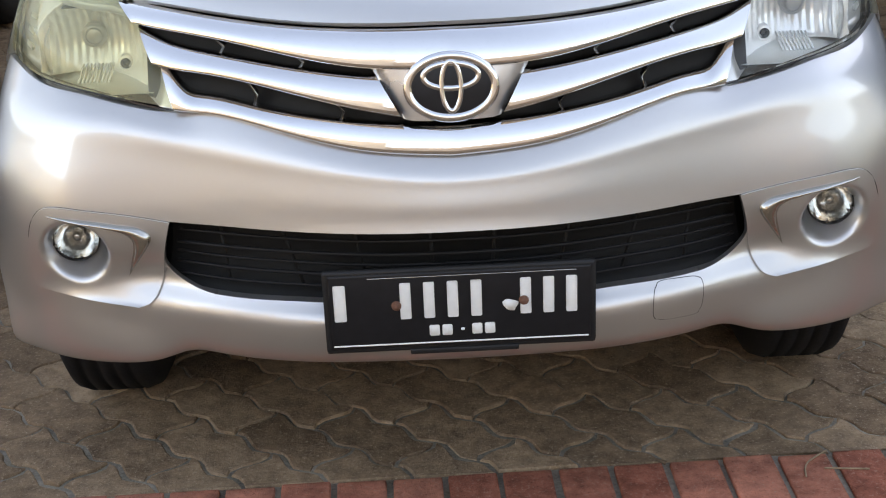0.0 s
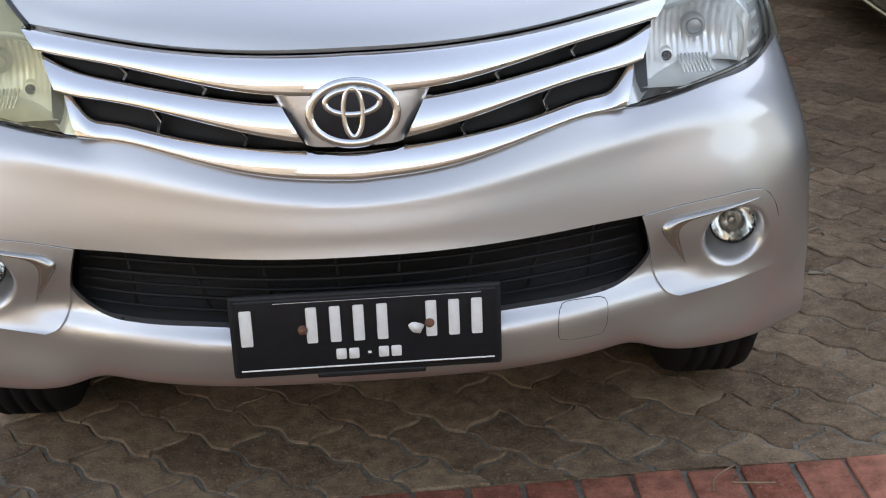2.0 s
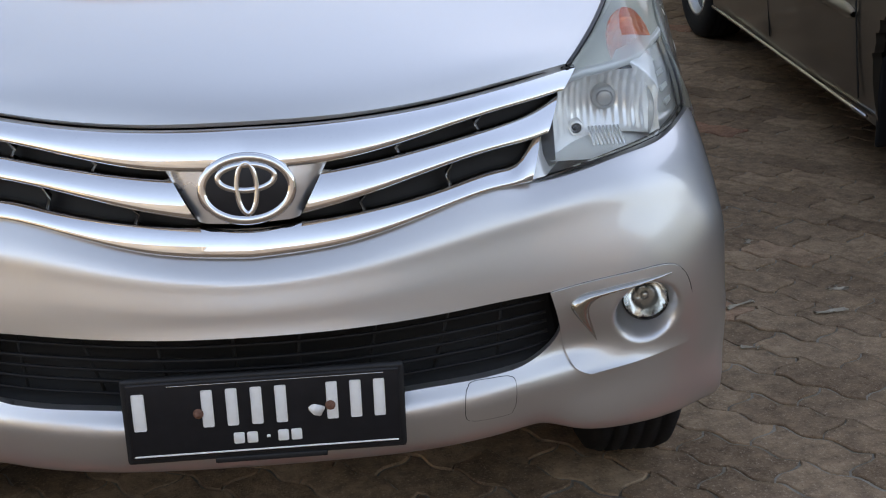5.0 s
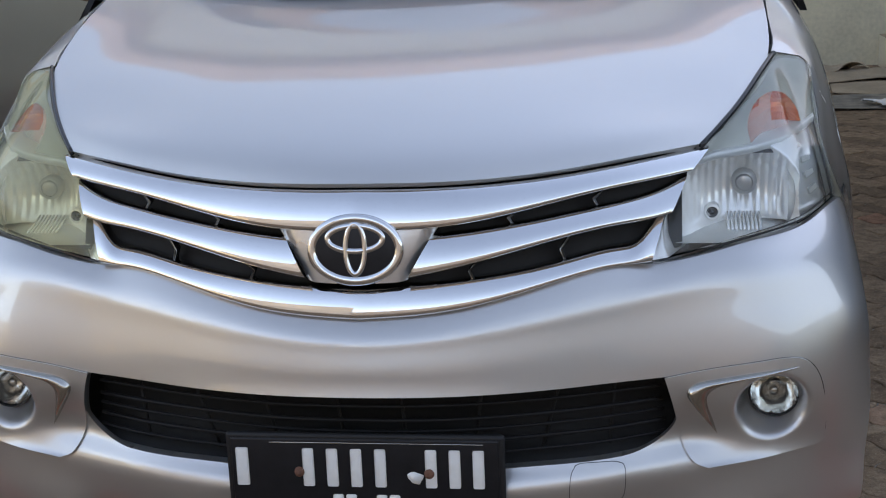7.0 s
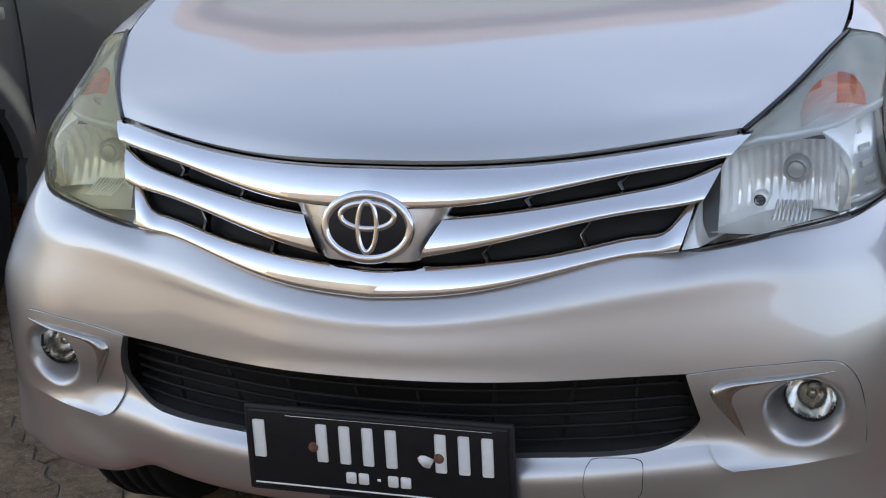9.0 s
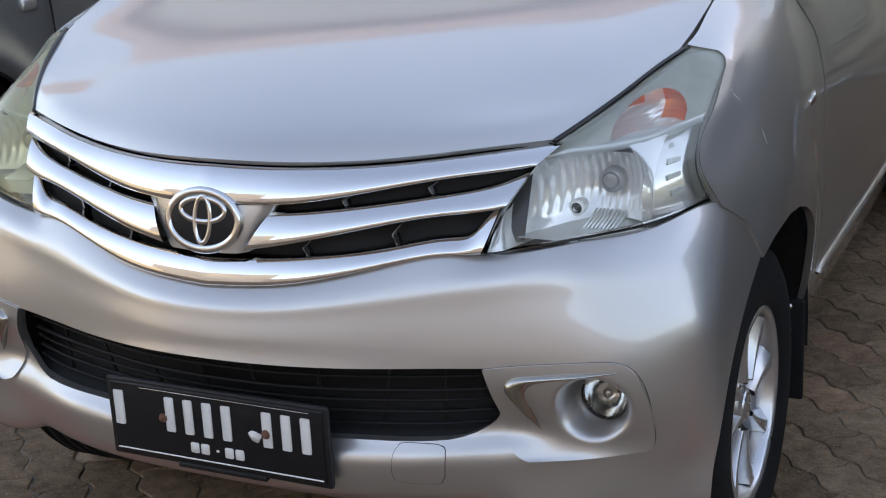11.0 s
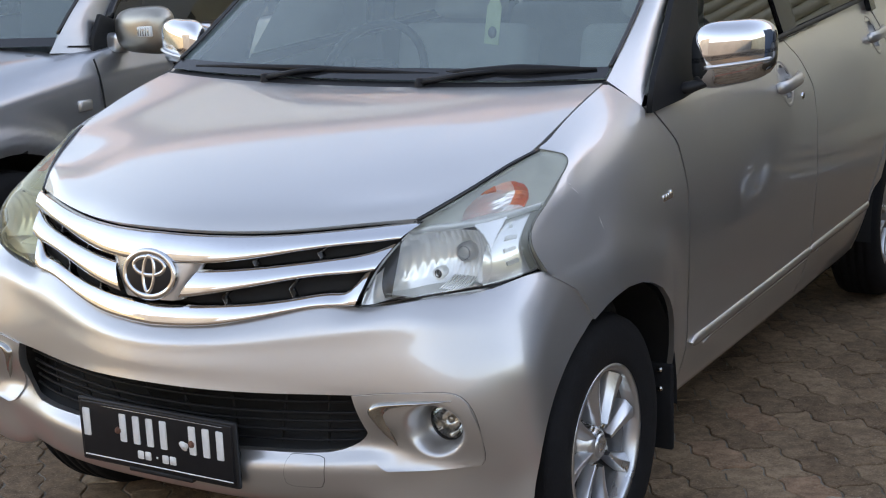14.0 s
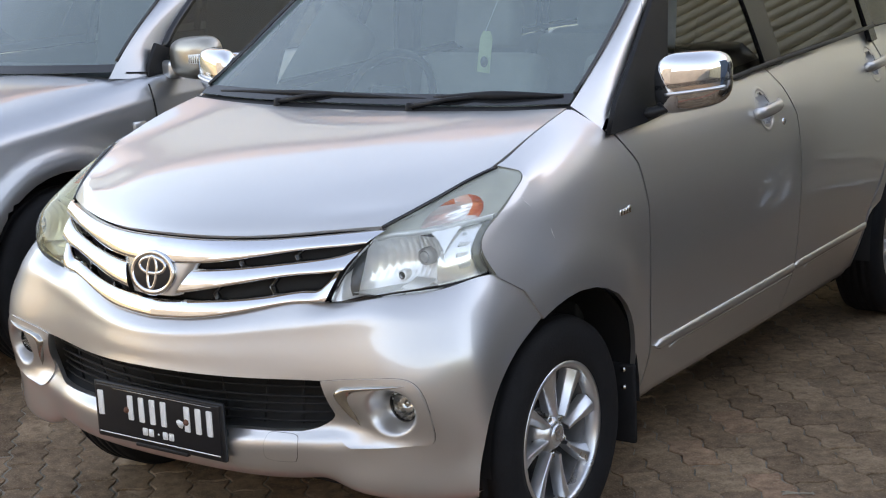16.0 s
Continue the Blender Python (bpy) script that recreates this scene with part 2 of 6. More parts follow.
def flange(bm, depth, fixed=None):
    """Gives an open sheet a rim: its edges are folded inwards by depth (along fixed, if given)."""
    bm.normal_update()
    edges = [e for e in bm.edges if e.is_boundary]
    for e in edges:
        e.smooth = False
    way = {v: (Vector(fixed(v.co) if callable(fixed) else fixed) if fixed else -v.normal) * depth for e in edges for v in e.verts}
    made = {v: bm.verts.new(v.co + d) for v, d in way.items()}
    for e in edges:
        f = e.link_faces[0]
        a, b = e.verts
        loop = [lo for lo in f.loops if lo.edge == e][0]
        a, b = loop.vert, loop.link_loop_next.vert
        bm.faces.new((b, a, made[a], made[b]))
    bm.normal_update()
    return bm


def part(name, bm, mat, parent=None, label="", smooth=True):
    me = bpy.data.meshes.new(name)
    if smooth:
        for f in bm.faces:
            f.smooth = True
    bm.to_mesh(me)
    bm.free()
    for one in (mat if isinstance(mat, (list, tuple)) else (mat,)):
        me.materials.append(one)
    ob = new(name, me)
    if parent:
        ob.parent = parent
        ob.matrix_parent_inverse = Matrix.Translation(parent.matrix_world.translation).inverted() if not parent.parent else Matrix()
    return tagged(ob, label) if label else ob


def thing(name, label, category, group="", kind=""):
    ob = new(name)
    ob.empty_display_size = 0.2
    return tagged(ob, label, category, group, kind)


def block(x0, y0, z0, x1, y1, z1, bevel=0.004, seg=2):
    bm = bmesh.new()
    bmesh.ops.create_cube(bm, size=1)
    bmesh.ops.transform(bm, matrix=Matrix.Translation(((x0 + x1) / 2, (y0 + y1) / 2, (z0 + z1) / 2)) @ Matrix.Diagonal((x1 - x0, y1 - y0, z1 - z0, 1)), verts=bm.verts)
    if bevel:
        bmesh.ops.bevel(bm, geom=bm.edges[:], offset=bevel, segments=seg, affect="EDGES", profile=0.6)
    return bm


def prism(outline, thick, m=None, bevel=0.0):
    """A plate from a flat outline in its own x and y, thick along z."""
    bm = bmesh.new()
    vs = [bm.verts.new((x, y, 0)) for x, y in outline]
    f = bm.faces.new(vs)
    r = bmesh.ops.extrude_face_region(bm, geom=[f])
    up = [v for v in r["geom"] if isinstance(v, bmesh.types.BMVert)]
    bmesh.ops.translate(bm, vec=(0, 0, thick), verts=up)
    bmesh.ops.recalc_face_normals(bm, faces=bm.faces)
    if bevel:
        bmesh.ops.bevel(bm, geom=[e for e in bm.edges], offset=bevel, segments=2, affect="EDGES", profile=0.6)
    if m:
        bmesh.ops.transform(bm, matrix=m, verts=bm.verts)
    return bm


def tube(points, radius, sides=8, flat=1.0, up=(0, 0, 1)):
    """A rod along points; flat squeezes it across up; radius may be a list."""
    bm = bmesh.new()
    p = [Vector(q) for q in points]
    rings = []
    for i, q in enumerate(p):
        d = (p[min(i + 1, len(p) - 1)] - p[max(i - 1, 0)]).normalized()
        side = d.cross(Vector(up))
        side = side.normalized() if side.length > 1e-4 else Vector((1, 0, 0))
        top = side.cross(d)
        r = radius[i] if isinstance(radius, (list, tuple)) else radius
        rings.append([bm.verts.new(q + side * (math.cos(a) * r) + top * (math.sin(a) * r * flat)) for a in [2 * math.pi * k / sides for k in range(sides)]])
    for a, b in zip(rings, rings[1:]):
        for k in range(sides):
            bm.faces.new((a[k], a[(k + 1) % sides], b[(k + 1) % sides], b[k]))
    bm.faces.new(rings[0][::-1])
    bm.faces.new(rings[-1])
    bmesh.ops.recalc_face_normals(bm, faces=bm.faces)
    return bm


def lathe(profile, n=48, closed=False):
    """Turns (radius, along) pairs about the x axis; along runs along +x."""
    bm = bmesh.new()
    rings = []
    for r, x in profile:
        rings.append([bm.verts.new((x, r * math.cos(a), r * math.sin(a))) for a in [2 * math.pi * k / n for k in range(n)]])
    pairs = list(zip(rings, rings[1:])) + ([(rings[-1], rings[0])] if closed else [])
    for a, b in pairs:
        for k in range(n):
            bm.faces.new((a[k], a[(k + 1) % n], b[(k + 1) % n], b[k]))
    bmesh.ops.remove_doubles(bm, verts=bm.verts, dist=1e-5)
    bmesh.ops.recalc_face_normals(bm, faces=bm.faces)
    return bm


def moved(bm, m):
    bmesh.ops.transform(bm, matrix=m, verts=bm.verts)
    if m.determinant() < 0:
        bmesh.ops.reverse_faces(bm, faces=bm.faces)
    bm.normal_update()
    return bm


def joined(*bms):
    out = bmesh.new()
    for b in bms:
        me = bpy.data.meshes.new("tmp")
        b.to_mesh(me)
        b.free()
        out.from_mesh(me)
        bpy.data.meshes.remove(me)
    out.normal_update()
    return out


def coons(bottom, top, left, right, nu=24, nv=20, bulge=0.0):
    """A sheet between four edges; bottom and top run with u, left and right with v."""
    b, t = curve(bottom, nu), curve(top, nu)
    le, ri = curve(left, nv), curve(right, nv)
    u, v = np.linspace(0, 1, nu)[None, :, None], np.linspace(0, 1, nv)[:, None, None]
    g = (1 - v) * b[None] + v * t[None] + (1 - u) * le[:, None] + u * ri[:, None]
    g = g - ((1 - u) * (1 - v) * b[0] + u * (1 - v) * b[-1] + (1 - u) * v * t[0] + u * v * t[-1])
    if bulge:
        du, dv = np.gradient(g, axis=1), np.gradient(g, axis=0)
        nn = np.cross(du, dv)
        nn /= np.linalg.norm(nn, axis=-1, keepdims=True) + 1e-9
        g = g + nn * bulge * 16 * u * (1 - u) * v * (1 - v)
    return g


def pushed(g, d):
    """The sheet g moved by d along its normals."""
    nn = np.cross(np.gradient(g, axis=1), np.gradient(g, axis=0))
    nn /= np.linalg.norm(nn, axis=-1, keepdims=True) + 1e-9
    return g + nn * (d if np.isscalar(d) else d[..., None])


# Silver barrel darkened: the shade inside the wheel is put into its colour.
BARREL_SHADE = material("shaded_barrel", (0.17, 0.17, 0.175), 0.45, 0.7, vary=0.15, scale=20)


# ---- wheels ----
def wheel(name, parent, x, y, r, rim, width, side, spokes=8, twist=26, turn=0.0, rim_mat=None, label=""):
    """A wheel whose outer face looks along side * x; tyre, rim, spokes, hub cap and nuts."""
    rim_mat = rim_mat or ALLOY
    at = Matrix.Translation((x, y, r)) @ Matrix.Rotation(0 if side > 0 else math.pi, 4, "Z") @ Matrix.Rotation(radians(turn), 4, "X")
    w = new(name)
    w.parent = parent
    if label:
        tagged(w, label)
    h = width / 2
    tyre = lathe([(rim + 0.002, -h * 0.8), (rim + 0.02, -h), (r - 0.03, -h), (r - 0.008, -h * 0.86),
                  *[(r - d, h * f) for g in (-.52, -.17, .17, .52) for f, d in ((g - .07, 0), (g - .05, .007), (g + .05, .007), (g + .07, 0))], (r - 0.008, h * 0.86),
                  (r - 0.03, h), (r - 0.055, h + 0.003), (rim + 0.035, h + 0.001), (rim + 0.012, h - 0.006), (rim + 0.002, h * 0.8)], 72)
    part("tyre", moved(tyre, at), RUBBER, w)
    barrel = lathe([(rim, h * 0.80), (rim + 0.010, h * 0.86), (rim + 0.010, h * 0.92), (rim - 0.001, h * 0.93), (rim - 0.006, h * 0.84), (rim - 0.009, h * 0.5)], 72)
    part("rim", moved(barrel, at), rim_mat, w)
    # Barrel and disc carry the shade behind the spokes in their dark colours.
    inner = lathe([(rim - 0.009, h * 0.5), (rim - 0.020, h * 0.1), (rim - 0.024, -h * 0.8)], 60)
    part("rim_barrel", moved(inner, at), BARREL_SHADE, w)
    disc = lathe([(0.0, -h * 0.1), (rim * 0.62, -h * 0.1), (rim * 0.66, -h * 0.25), (rim - 0.02, -h * 0.3)], 40)
    part("brake_disc", moved(disc, at), CAVITY, w)
    hub = lathe([(0.0, h * 0.70), (0.032, h * 0.70), (0.039, h * 0.62), (0.058, h * 0.40), (0.062, h * 0.05)], 36)
    part("hub", moved(hub, at), rim_mat, w)
    n = 9
    for s in range(spokes):
        rows = []
        for i in range(n):
            f = i / (n - 1)
            rad = 0.052 + (rim - 0.010 - 0.052) * f
            ang = radians(twist) * f**1.3
            wide = 0.0115 + 0.006 * f + 0.016 * f * f
            drop = h * (0.76 + 0.06 * f - 0.03 * math.sin(math.pi * f))
            row = []
            for q, dx in ((-1.0, -0.034), (-0.96, -0.002), (-0.88, 0.0), (0.05, 0.0005), (0.15, -0.001), (0.92, -0.016), (1.0, -0.019), (1.02, -0.040)):
                a = ang + q * wide / max(rad, 0.03) * 0.72
                row.append((drop + dx, rad * math.cos(a), rad * math.sin(a)))
            rows.append(row)
        bm = grid_bm(np.array(rows))
        face_out(bm, (-1, 0, 0))
        part("spoke", moved(bm, at @ Matrix.Rotation(2 * math.pi * s / spokes, 4, "X")), rim_mat, w)
    cap = lathe([(0.0, h * 0.76), (0.010, h * 0.77), (0.013, h * 0.75), (0.016, h * 0.77), (0.024, h * 0.76), (0.029, h * 0.72), (0.030, h * 0.60)], 28)
    part("hub_cap", moved(cap, at), rim_mat, w)
    for s in range(5):
        nut = lathe([(0.0, h * 0.60), (0.0075, h * 0.60), (0.009, h * 0.55), (0.009, h * 0.2)], 6)
        a = 2 * math.pi * (s + 0.5) / 5
        part("wheel_nut", moved(nut, at @ Matrix.Translation((0.004, 0.052 * math.cos(a), 0.052 * math.sin(a)))), SATIN, w)
    return w


# ---- the silver car ----
car = thing("car", "silver metallic compact minivan parked on brown concrete pavers", "car")
HOODFRONT = [(0, .058, .884), (.143, .076, .882), (.285, .124, .884), (.421, .186, .894), (.532, .252, .902)]
HOODSIDE = [(.532, .252, .902), (.609, .389, .959), (.664, .542, 1.010), (.670, .721, 1.069), (.668, .905, 1.112)]

# front bumper: rows from its top edge down to the chin, columns from the middle to the wheel arch
BROWS = [
    [(0, .018, .690), (.157, .039, .701), (.30, .087, .729), (.40, .124, .746), (.452, .141, .740), (.54, .159, .752), (.62, .194, .766), (.702, .260, .775), (.768, .372, .789), (.792, .451, .742), (.812, .516, .668)],
    [(0, -0.007, .645), (.157, 0.012, .650), (.303, 0.059, .665), (.405, 0.093, .672), (.463, 0.113, .673), (.55, 0.135, .686), (.635, 0.166, .700), (.722, 0.228, .710), (.785, 0.325, .715), (.803, 0.390, .690), (.814, 0.440, .640)],
    [(0, -0.032, .612), (.157, -0.012, .613), (.305, 0.035, .613), (.405, 0.065, .618), (.468, 0.086, .620), (.555, 0.102, .631), (.645, 0.122, .641), (.735, 0.171, .644), (.800, 0.256, .645), (.810, 0.335, .625), (.816, 0.378, .612)],
    [(0, -0.035, .579), (.157, -0.017, .575), (.31, 0.028, .571), (.405, 0.059, .572), (.473, 0.082, .574), (.56, 0.095, .581), (.65, 0.109, .587), (.74, 0.162, .590), (.803, 0.242, .587), (.813, 0.290, .572), (.816, 0.312, .562)],
    [(0, .000, .500), (.15, .012, .501), (.30, .036, .506), (.405, .062, .509), (.487, .090, .512), (.57, .099, .517), (.655, .113, .517), (.742, .160, .515), (.798, .225, .510), (.810, .252, .505), (.814, .266, .500)],
    [(0, .037, .421), (.14, .038, .424), (.276, .042, .436), (.399, .062, .445), (.495, .102, .451), (.575, .112, .453), (.655, .128, .453), (.738, .167, .449), (.790, .215, .445), (.805, .234, .440), (.810, .242, .440)],
    [(0, .018, .376), (.15, .020, .377), (.29, .027, .381), (.40, .050, .386), (.49, .083, .388), (.57, .106, .388), (.65, .127, .388), (.725, .167, .385), (.775, .205, .382), (.795, .220, .380), (.803, .228, .380)],
    [(0, .050, .309), (.15, .052, .310), (.29, .060, .315), (.40, .080, .324), (.46, .096, .327), (.53, .106, .306), (.63, .136, .294), (.71, .172, .293), (.76, .205, .295), (.785, .220, .297), (.795, .226, .300)],
    [(0, .110, .300), (.15, .112, .301), (.29, .118, .306), (.40, .135, .314), (.46, .150, .317), (.53, .160, .297), (.63, .186, .286), (.70, .215, .286), (.745, .240, .290), (.765, .25, .292), (.775, .255, .295)],
]


def crease_rows(rows):
    """Puts a soft fold under the chrome: a narrow shelf above it, a steeper face below."""
    fold_z = ([0, .157, .303, .405, .463, .55, .635, .722, .775], [.660, .667, .683, .696, .704, .719, .733, .742, .748])
    fold, near, mid = [], [], []
    for k in range(len(rows[0])):
        r0, r1, r2, r3 = [np.array(rows[i][k]) for i in range(4)]
        z = np.interp(r1[0], *fold_z)
        f = (r0[2] - z) / (r0[2] - r3[2])
        push = float(np.interp(k, [5, 7, 8], [.36, .44, .49]))
        a = r0 + (r3 - r0) * np.array([f, f + push, f])
        b = a + (r3 - a) * np.array([.16, .19, .16])
        c = a + (r3 - a) * np.array([.52, .595, .52])
        w = float(np.clip((9.3 - k) / 2, 0, 1))
        # at the corner the upper slope runs down to a second fold, level with the wheel arch's top
        v = {5: .12, 6: .36, 7: .60, 8: .74, 9: .35}.get(k, 0)
        low = (r0 + (r2 - r0) * .52 + (0, -.004, 0), r2 + (r0 - r2) * .24, r2 + (r3 - r2) * .30)
        for out, p, q, o in ((fold, a, r0 + (r1 - r0) * .8, low[0]), (near, b, r1 + (r2 - r1) * .1, low[1]), (mid, c, r2, low[2])):
            out.append(tuple((p * w + q * (1 - w)) * (1 - v) + o * v))
    return [rows[0], fold, near, mid] + rows[3:]


def fair(row, n=9):
    """Evens a row's depth from the middle to the corner."""
    x, y = np.array([p[0] for p in row[:n]]), np.array([p[1] for p in row[:n]])
    basis = np.stack([x ** 0, x ** 2, x ** 4, x ** 8], 1)
    even = basis @ np.linalg.lstsq(basis, y, rcond=None)[0]
    w = np.clip((n - .6 - np.arange(n)) / 2, 0, 1)
    return [(p[0], float(a * k + p[1] * (1 - k)), p[2]) for p, a, k in zip(row, even, w)] + row[n:]


BROWS = crease_rows(BROWS)
BROWS[1:5] = [fair(row, 8) for row in BROWS[1:5]]
BROWS[5][:3] = [(x, a[1] - .002, z) for (x, _, z), a in zip(BROWS[5][:3], BROWS[4])]


def roll_lip(rows, at=6):
    """Rolls the lip under the intake: out at once, then straight down."""
    new_row = []
    for k, (a, b) in enumerate(zip(rows[at], rows[at + 1])):
        w = float(np.clip((6.0 - k) / 2, 0, 1))
        mid = [p + (q - p) * .34 for p, q in zip(a, b)]
        new_row.append((mid[0], mid[1] - .0095 * w, mid[2]))
        rows[at + 1][k] = (b[0], b[1] - .002 * w, b[2])
    rows.insert(at + 1, new_row)


roll_lip(BROWS)
BUMP = Surface(BROWS, mirrored=True)


def steps(marks, counts):
    out = [marks[0]]
    for a, b, n in zip(marks, marks[1:], counts):
        out += list(np.linspace(a, b, n + 1)[1:])
    return np.array(out)


UQ = steps(BUMP.u, [6] * 20)
VQ = steps(BUMP.v, [6, 4, 6, 6, 7, 7, 5, 6, 7, 5])
BG = BUMP.at(UQ, VQ)


def bumper_point(x, z):
    """The bumper's sheet above a place of its front view."""
    i = ((BG[..., 0] - x) ** 2 + (BG[..., 2] - z) ** 2 + (BG[..., 1] > 0.34) * 9.0).argmin()
    r, c = np.unravel_index(i, BG.shape[:2])
    u, v = UQ[c], VQ[r]
    for _ in range(6):
        e = 1e-4
        p = BUMP.at(np.array([u, u + e]), np.array([v, v + e]))
        p0, pu, pv = p[0, 0], (p[0, 1] - p[0, 0]) / e, (p[1, 0] - p[0, 0]) / e
        j = np.array([[pu[0], pv[0]], [pu[2], pv[2]]])
        du, dv = np.linalg.solve(j, [x - p0[0], z - p0[2]])
        u, v = np.clip(u + du, BUMP.u[0], BUMP.u[-1]), np.clip(v + dv, BUMP.v[0], BUMP.v[-1])
    return BUMP.at(np.array([u]), np.array([v]))[0, 0]


LAMP_CHROME = material("lamp_chrome", (.9, .9, .88), .12, 1.0, vary=.03, scale=30, bump=.3, bump_scale=45)

LAMP_TRIM = material("lamp_trim", (.74, .75, .72), .30, .25, vary=.05, scale=30)
LAMP_SHADE = material("lamp_shade", (.50, .50, .43), .25, .15, vary=.08, scale=30)
SIGNAL_BOWL = material("signal_bowl", (.94, .94, .91), .14, .6, vary=.04, scale=30)
# Orange of the bulb's reflection, painted into the signal bowl.
AMBER_REFLECTION = material("amber_reflection", (.95, .20, .055), .16, .6, vary=.25, scale=90)
LENS_WALL = material("lens_wall", (.20, .20, .165), .25, .1, vary=.12, scale=30)
LAMP_SATIN = material("lamp_satin", (.46, .46, .45), .42, .7, vary=.05, scale=30)

# the fog lamp panel's outline in front view (for the side x > 0)
BEZ = {
    "top": [(.470, .573), (.54, .583), (.62, .592), (.668, .594), (.690, .588), (.708, .570)],
    "bottom": [(.540, .418), (.60, .424), (.66, .430), (.705, .434), (.722, .438), (.7275, .450)],
    "left": [(.540, .418), (.521, .424), (.500, .452), (.487, .508), (.470, .573)],
    "right": [(.7275, .450), (.728, .475), (.724, .52), (.708, .570)],
}
FOG = (.646, .519)


def bezel_sheet(s):
    flat = coons(*[[(x, 0, z) for x, z in BEZ[k]] for k in ("bottom", "top", "left", "right")], nu=56, nv=46)
    base = np.array([[bumper_point(s * p[0], p[2]) for p in row] for row in flat])
    return flat, base


def inside(x, z, poly):
    hit = False
    for (x0, z0), (x1, z1) in zip(poly, poly[1:] + poly[:1]):
        if (z0 > z) != (z1 > z) and x < (x1 - x0) * (z - z0) / (z1 - z0) + x0:
            hit = not hit
    return hit


BPOLY = BEZ["top"] + BEZ["right"][::-1][1:] + BEZ["bottom"][::-1][1:] + BEZ["left"][1:-1]
BPOLY = [(0.61 + (x - 0.61) * 0.90, 0.507 + (z - 0.507) * 0.885) for x, z in BPOLY]
cen = (BG[:-1, :-1] + BG[1:, 1:]) / 2
ui, vi = (UQ[:-1] + UQ[1:]) / 2, (VQ[:-1] + VQ[1:]) / 2
hole = (np.abs(ui - BUMP.u[10]) < BUMP.u[14] - BUMP.u[10])[None, :] & ((vi > BUMP.v[4]) & (vi < BUMP.v[6]))[:, None]
keep = ~hole
for i in range(cen.shape[0]):
    for j in range(cen.shape[1]):
        if keep[i, j] and inside(abs(cen[i, j, 0]), cen[i, j, 2], BPOLY) and cen[i, j, 1] < 0.3:
            keep[i, j] = False
bb = face_out(grid_bm(BG, keep), (0, 1.5, .5))
bb = flange(bb, 0.020, lambda p: (-math.copysign(1.0, p.x), .1, 0) if abs(p.x) > .775 and p.y > .2 else (0, 1, 0))
bumper = part("front_bumper", bb, PAINT, car)
# rounded lower corners of the intake
for s in (1, -1):
    uc, vc, ru, rv = BUMP.u[10] + s * (BUMP.u[14] - BUMP.u[10]), BUMP.v[6], .072, .068
    rows = []
    for f in np.linspace(0, 1, 7):
        row = []
        for t in np.linspace(0, math.pi / 2, 17):
            au, av = uc - s * ru * (1 - math.cos(t)), vc - rv * (1 - math.sin(t))
            bu, bv = (uc, vc - rv * (1 - min(1, t / (math.pi / 4)))) if t < math.pi / 4 else (uc - s * ru * (t / (math.pi / 4) - 1), vc)
            row.append(BUMP.at(np.array([au * (1 - f) + bu * f]), np.array([av * (1 - f) + bv * f]))[0, 0])
        rows.append(row)
    part("intake_corner", flange(face_out(grid_bm(np.array(rows)), (0, 1.5, .5)), .014, (0, 1, 0)), PAINT, bumper)

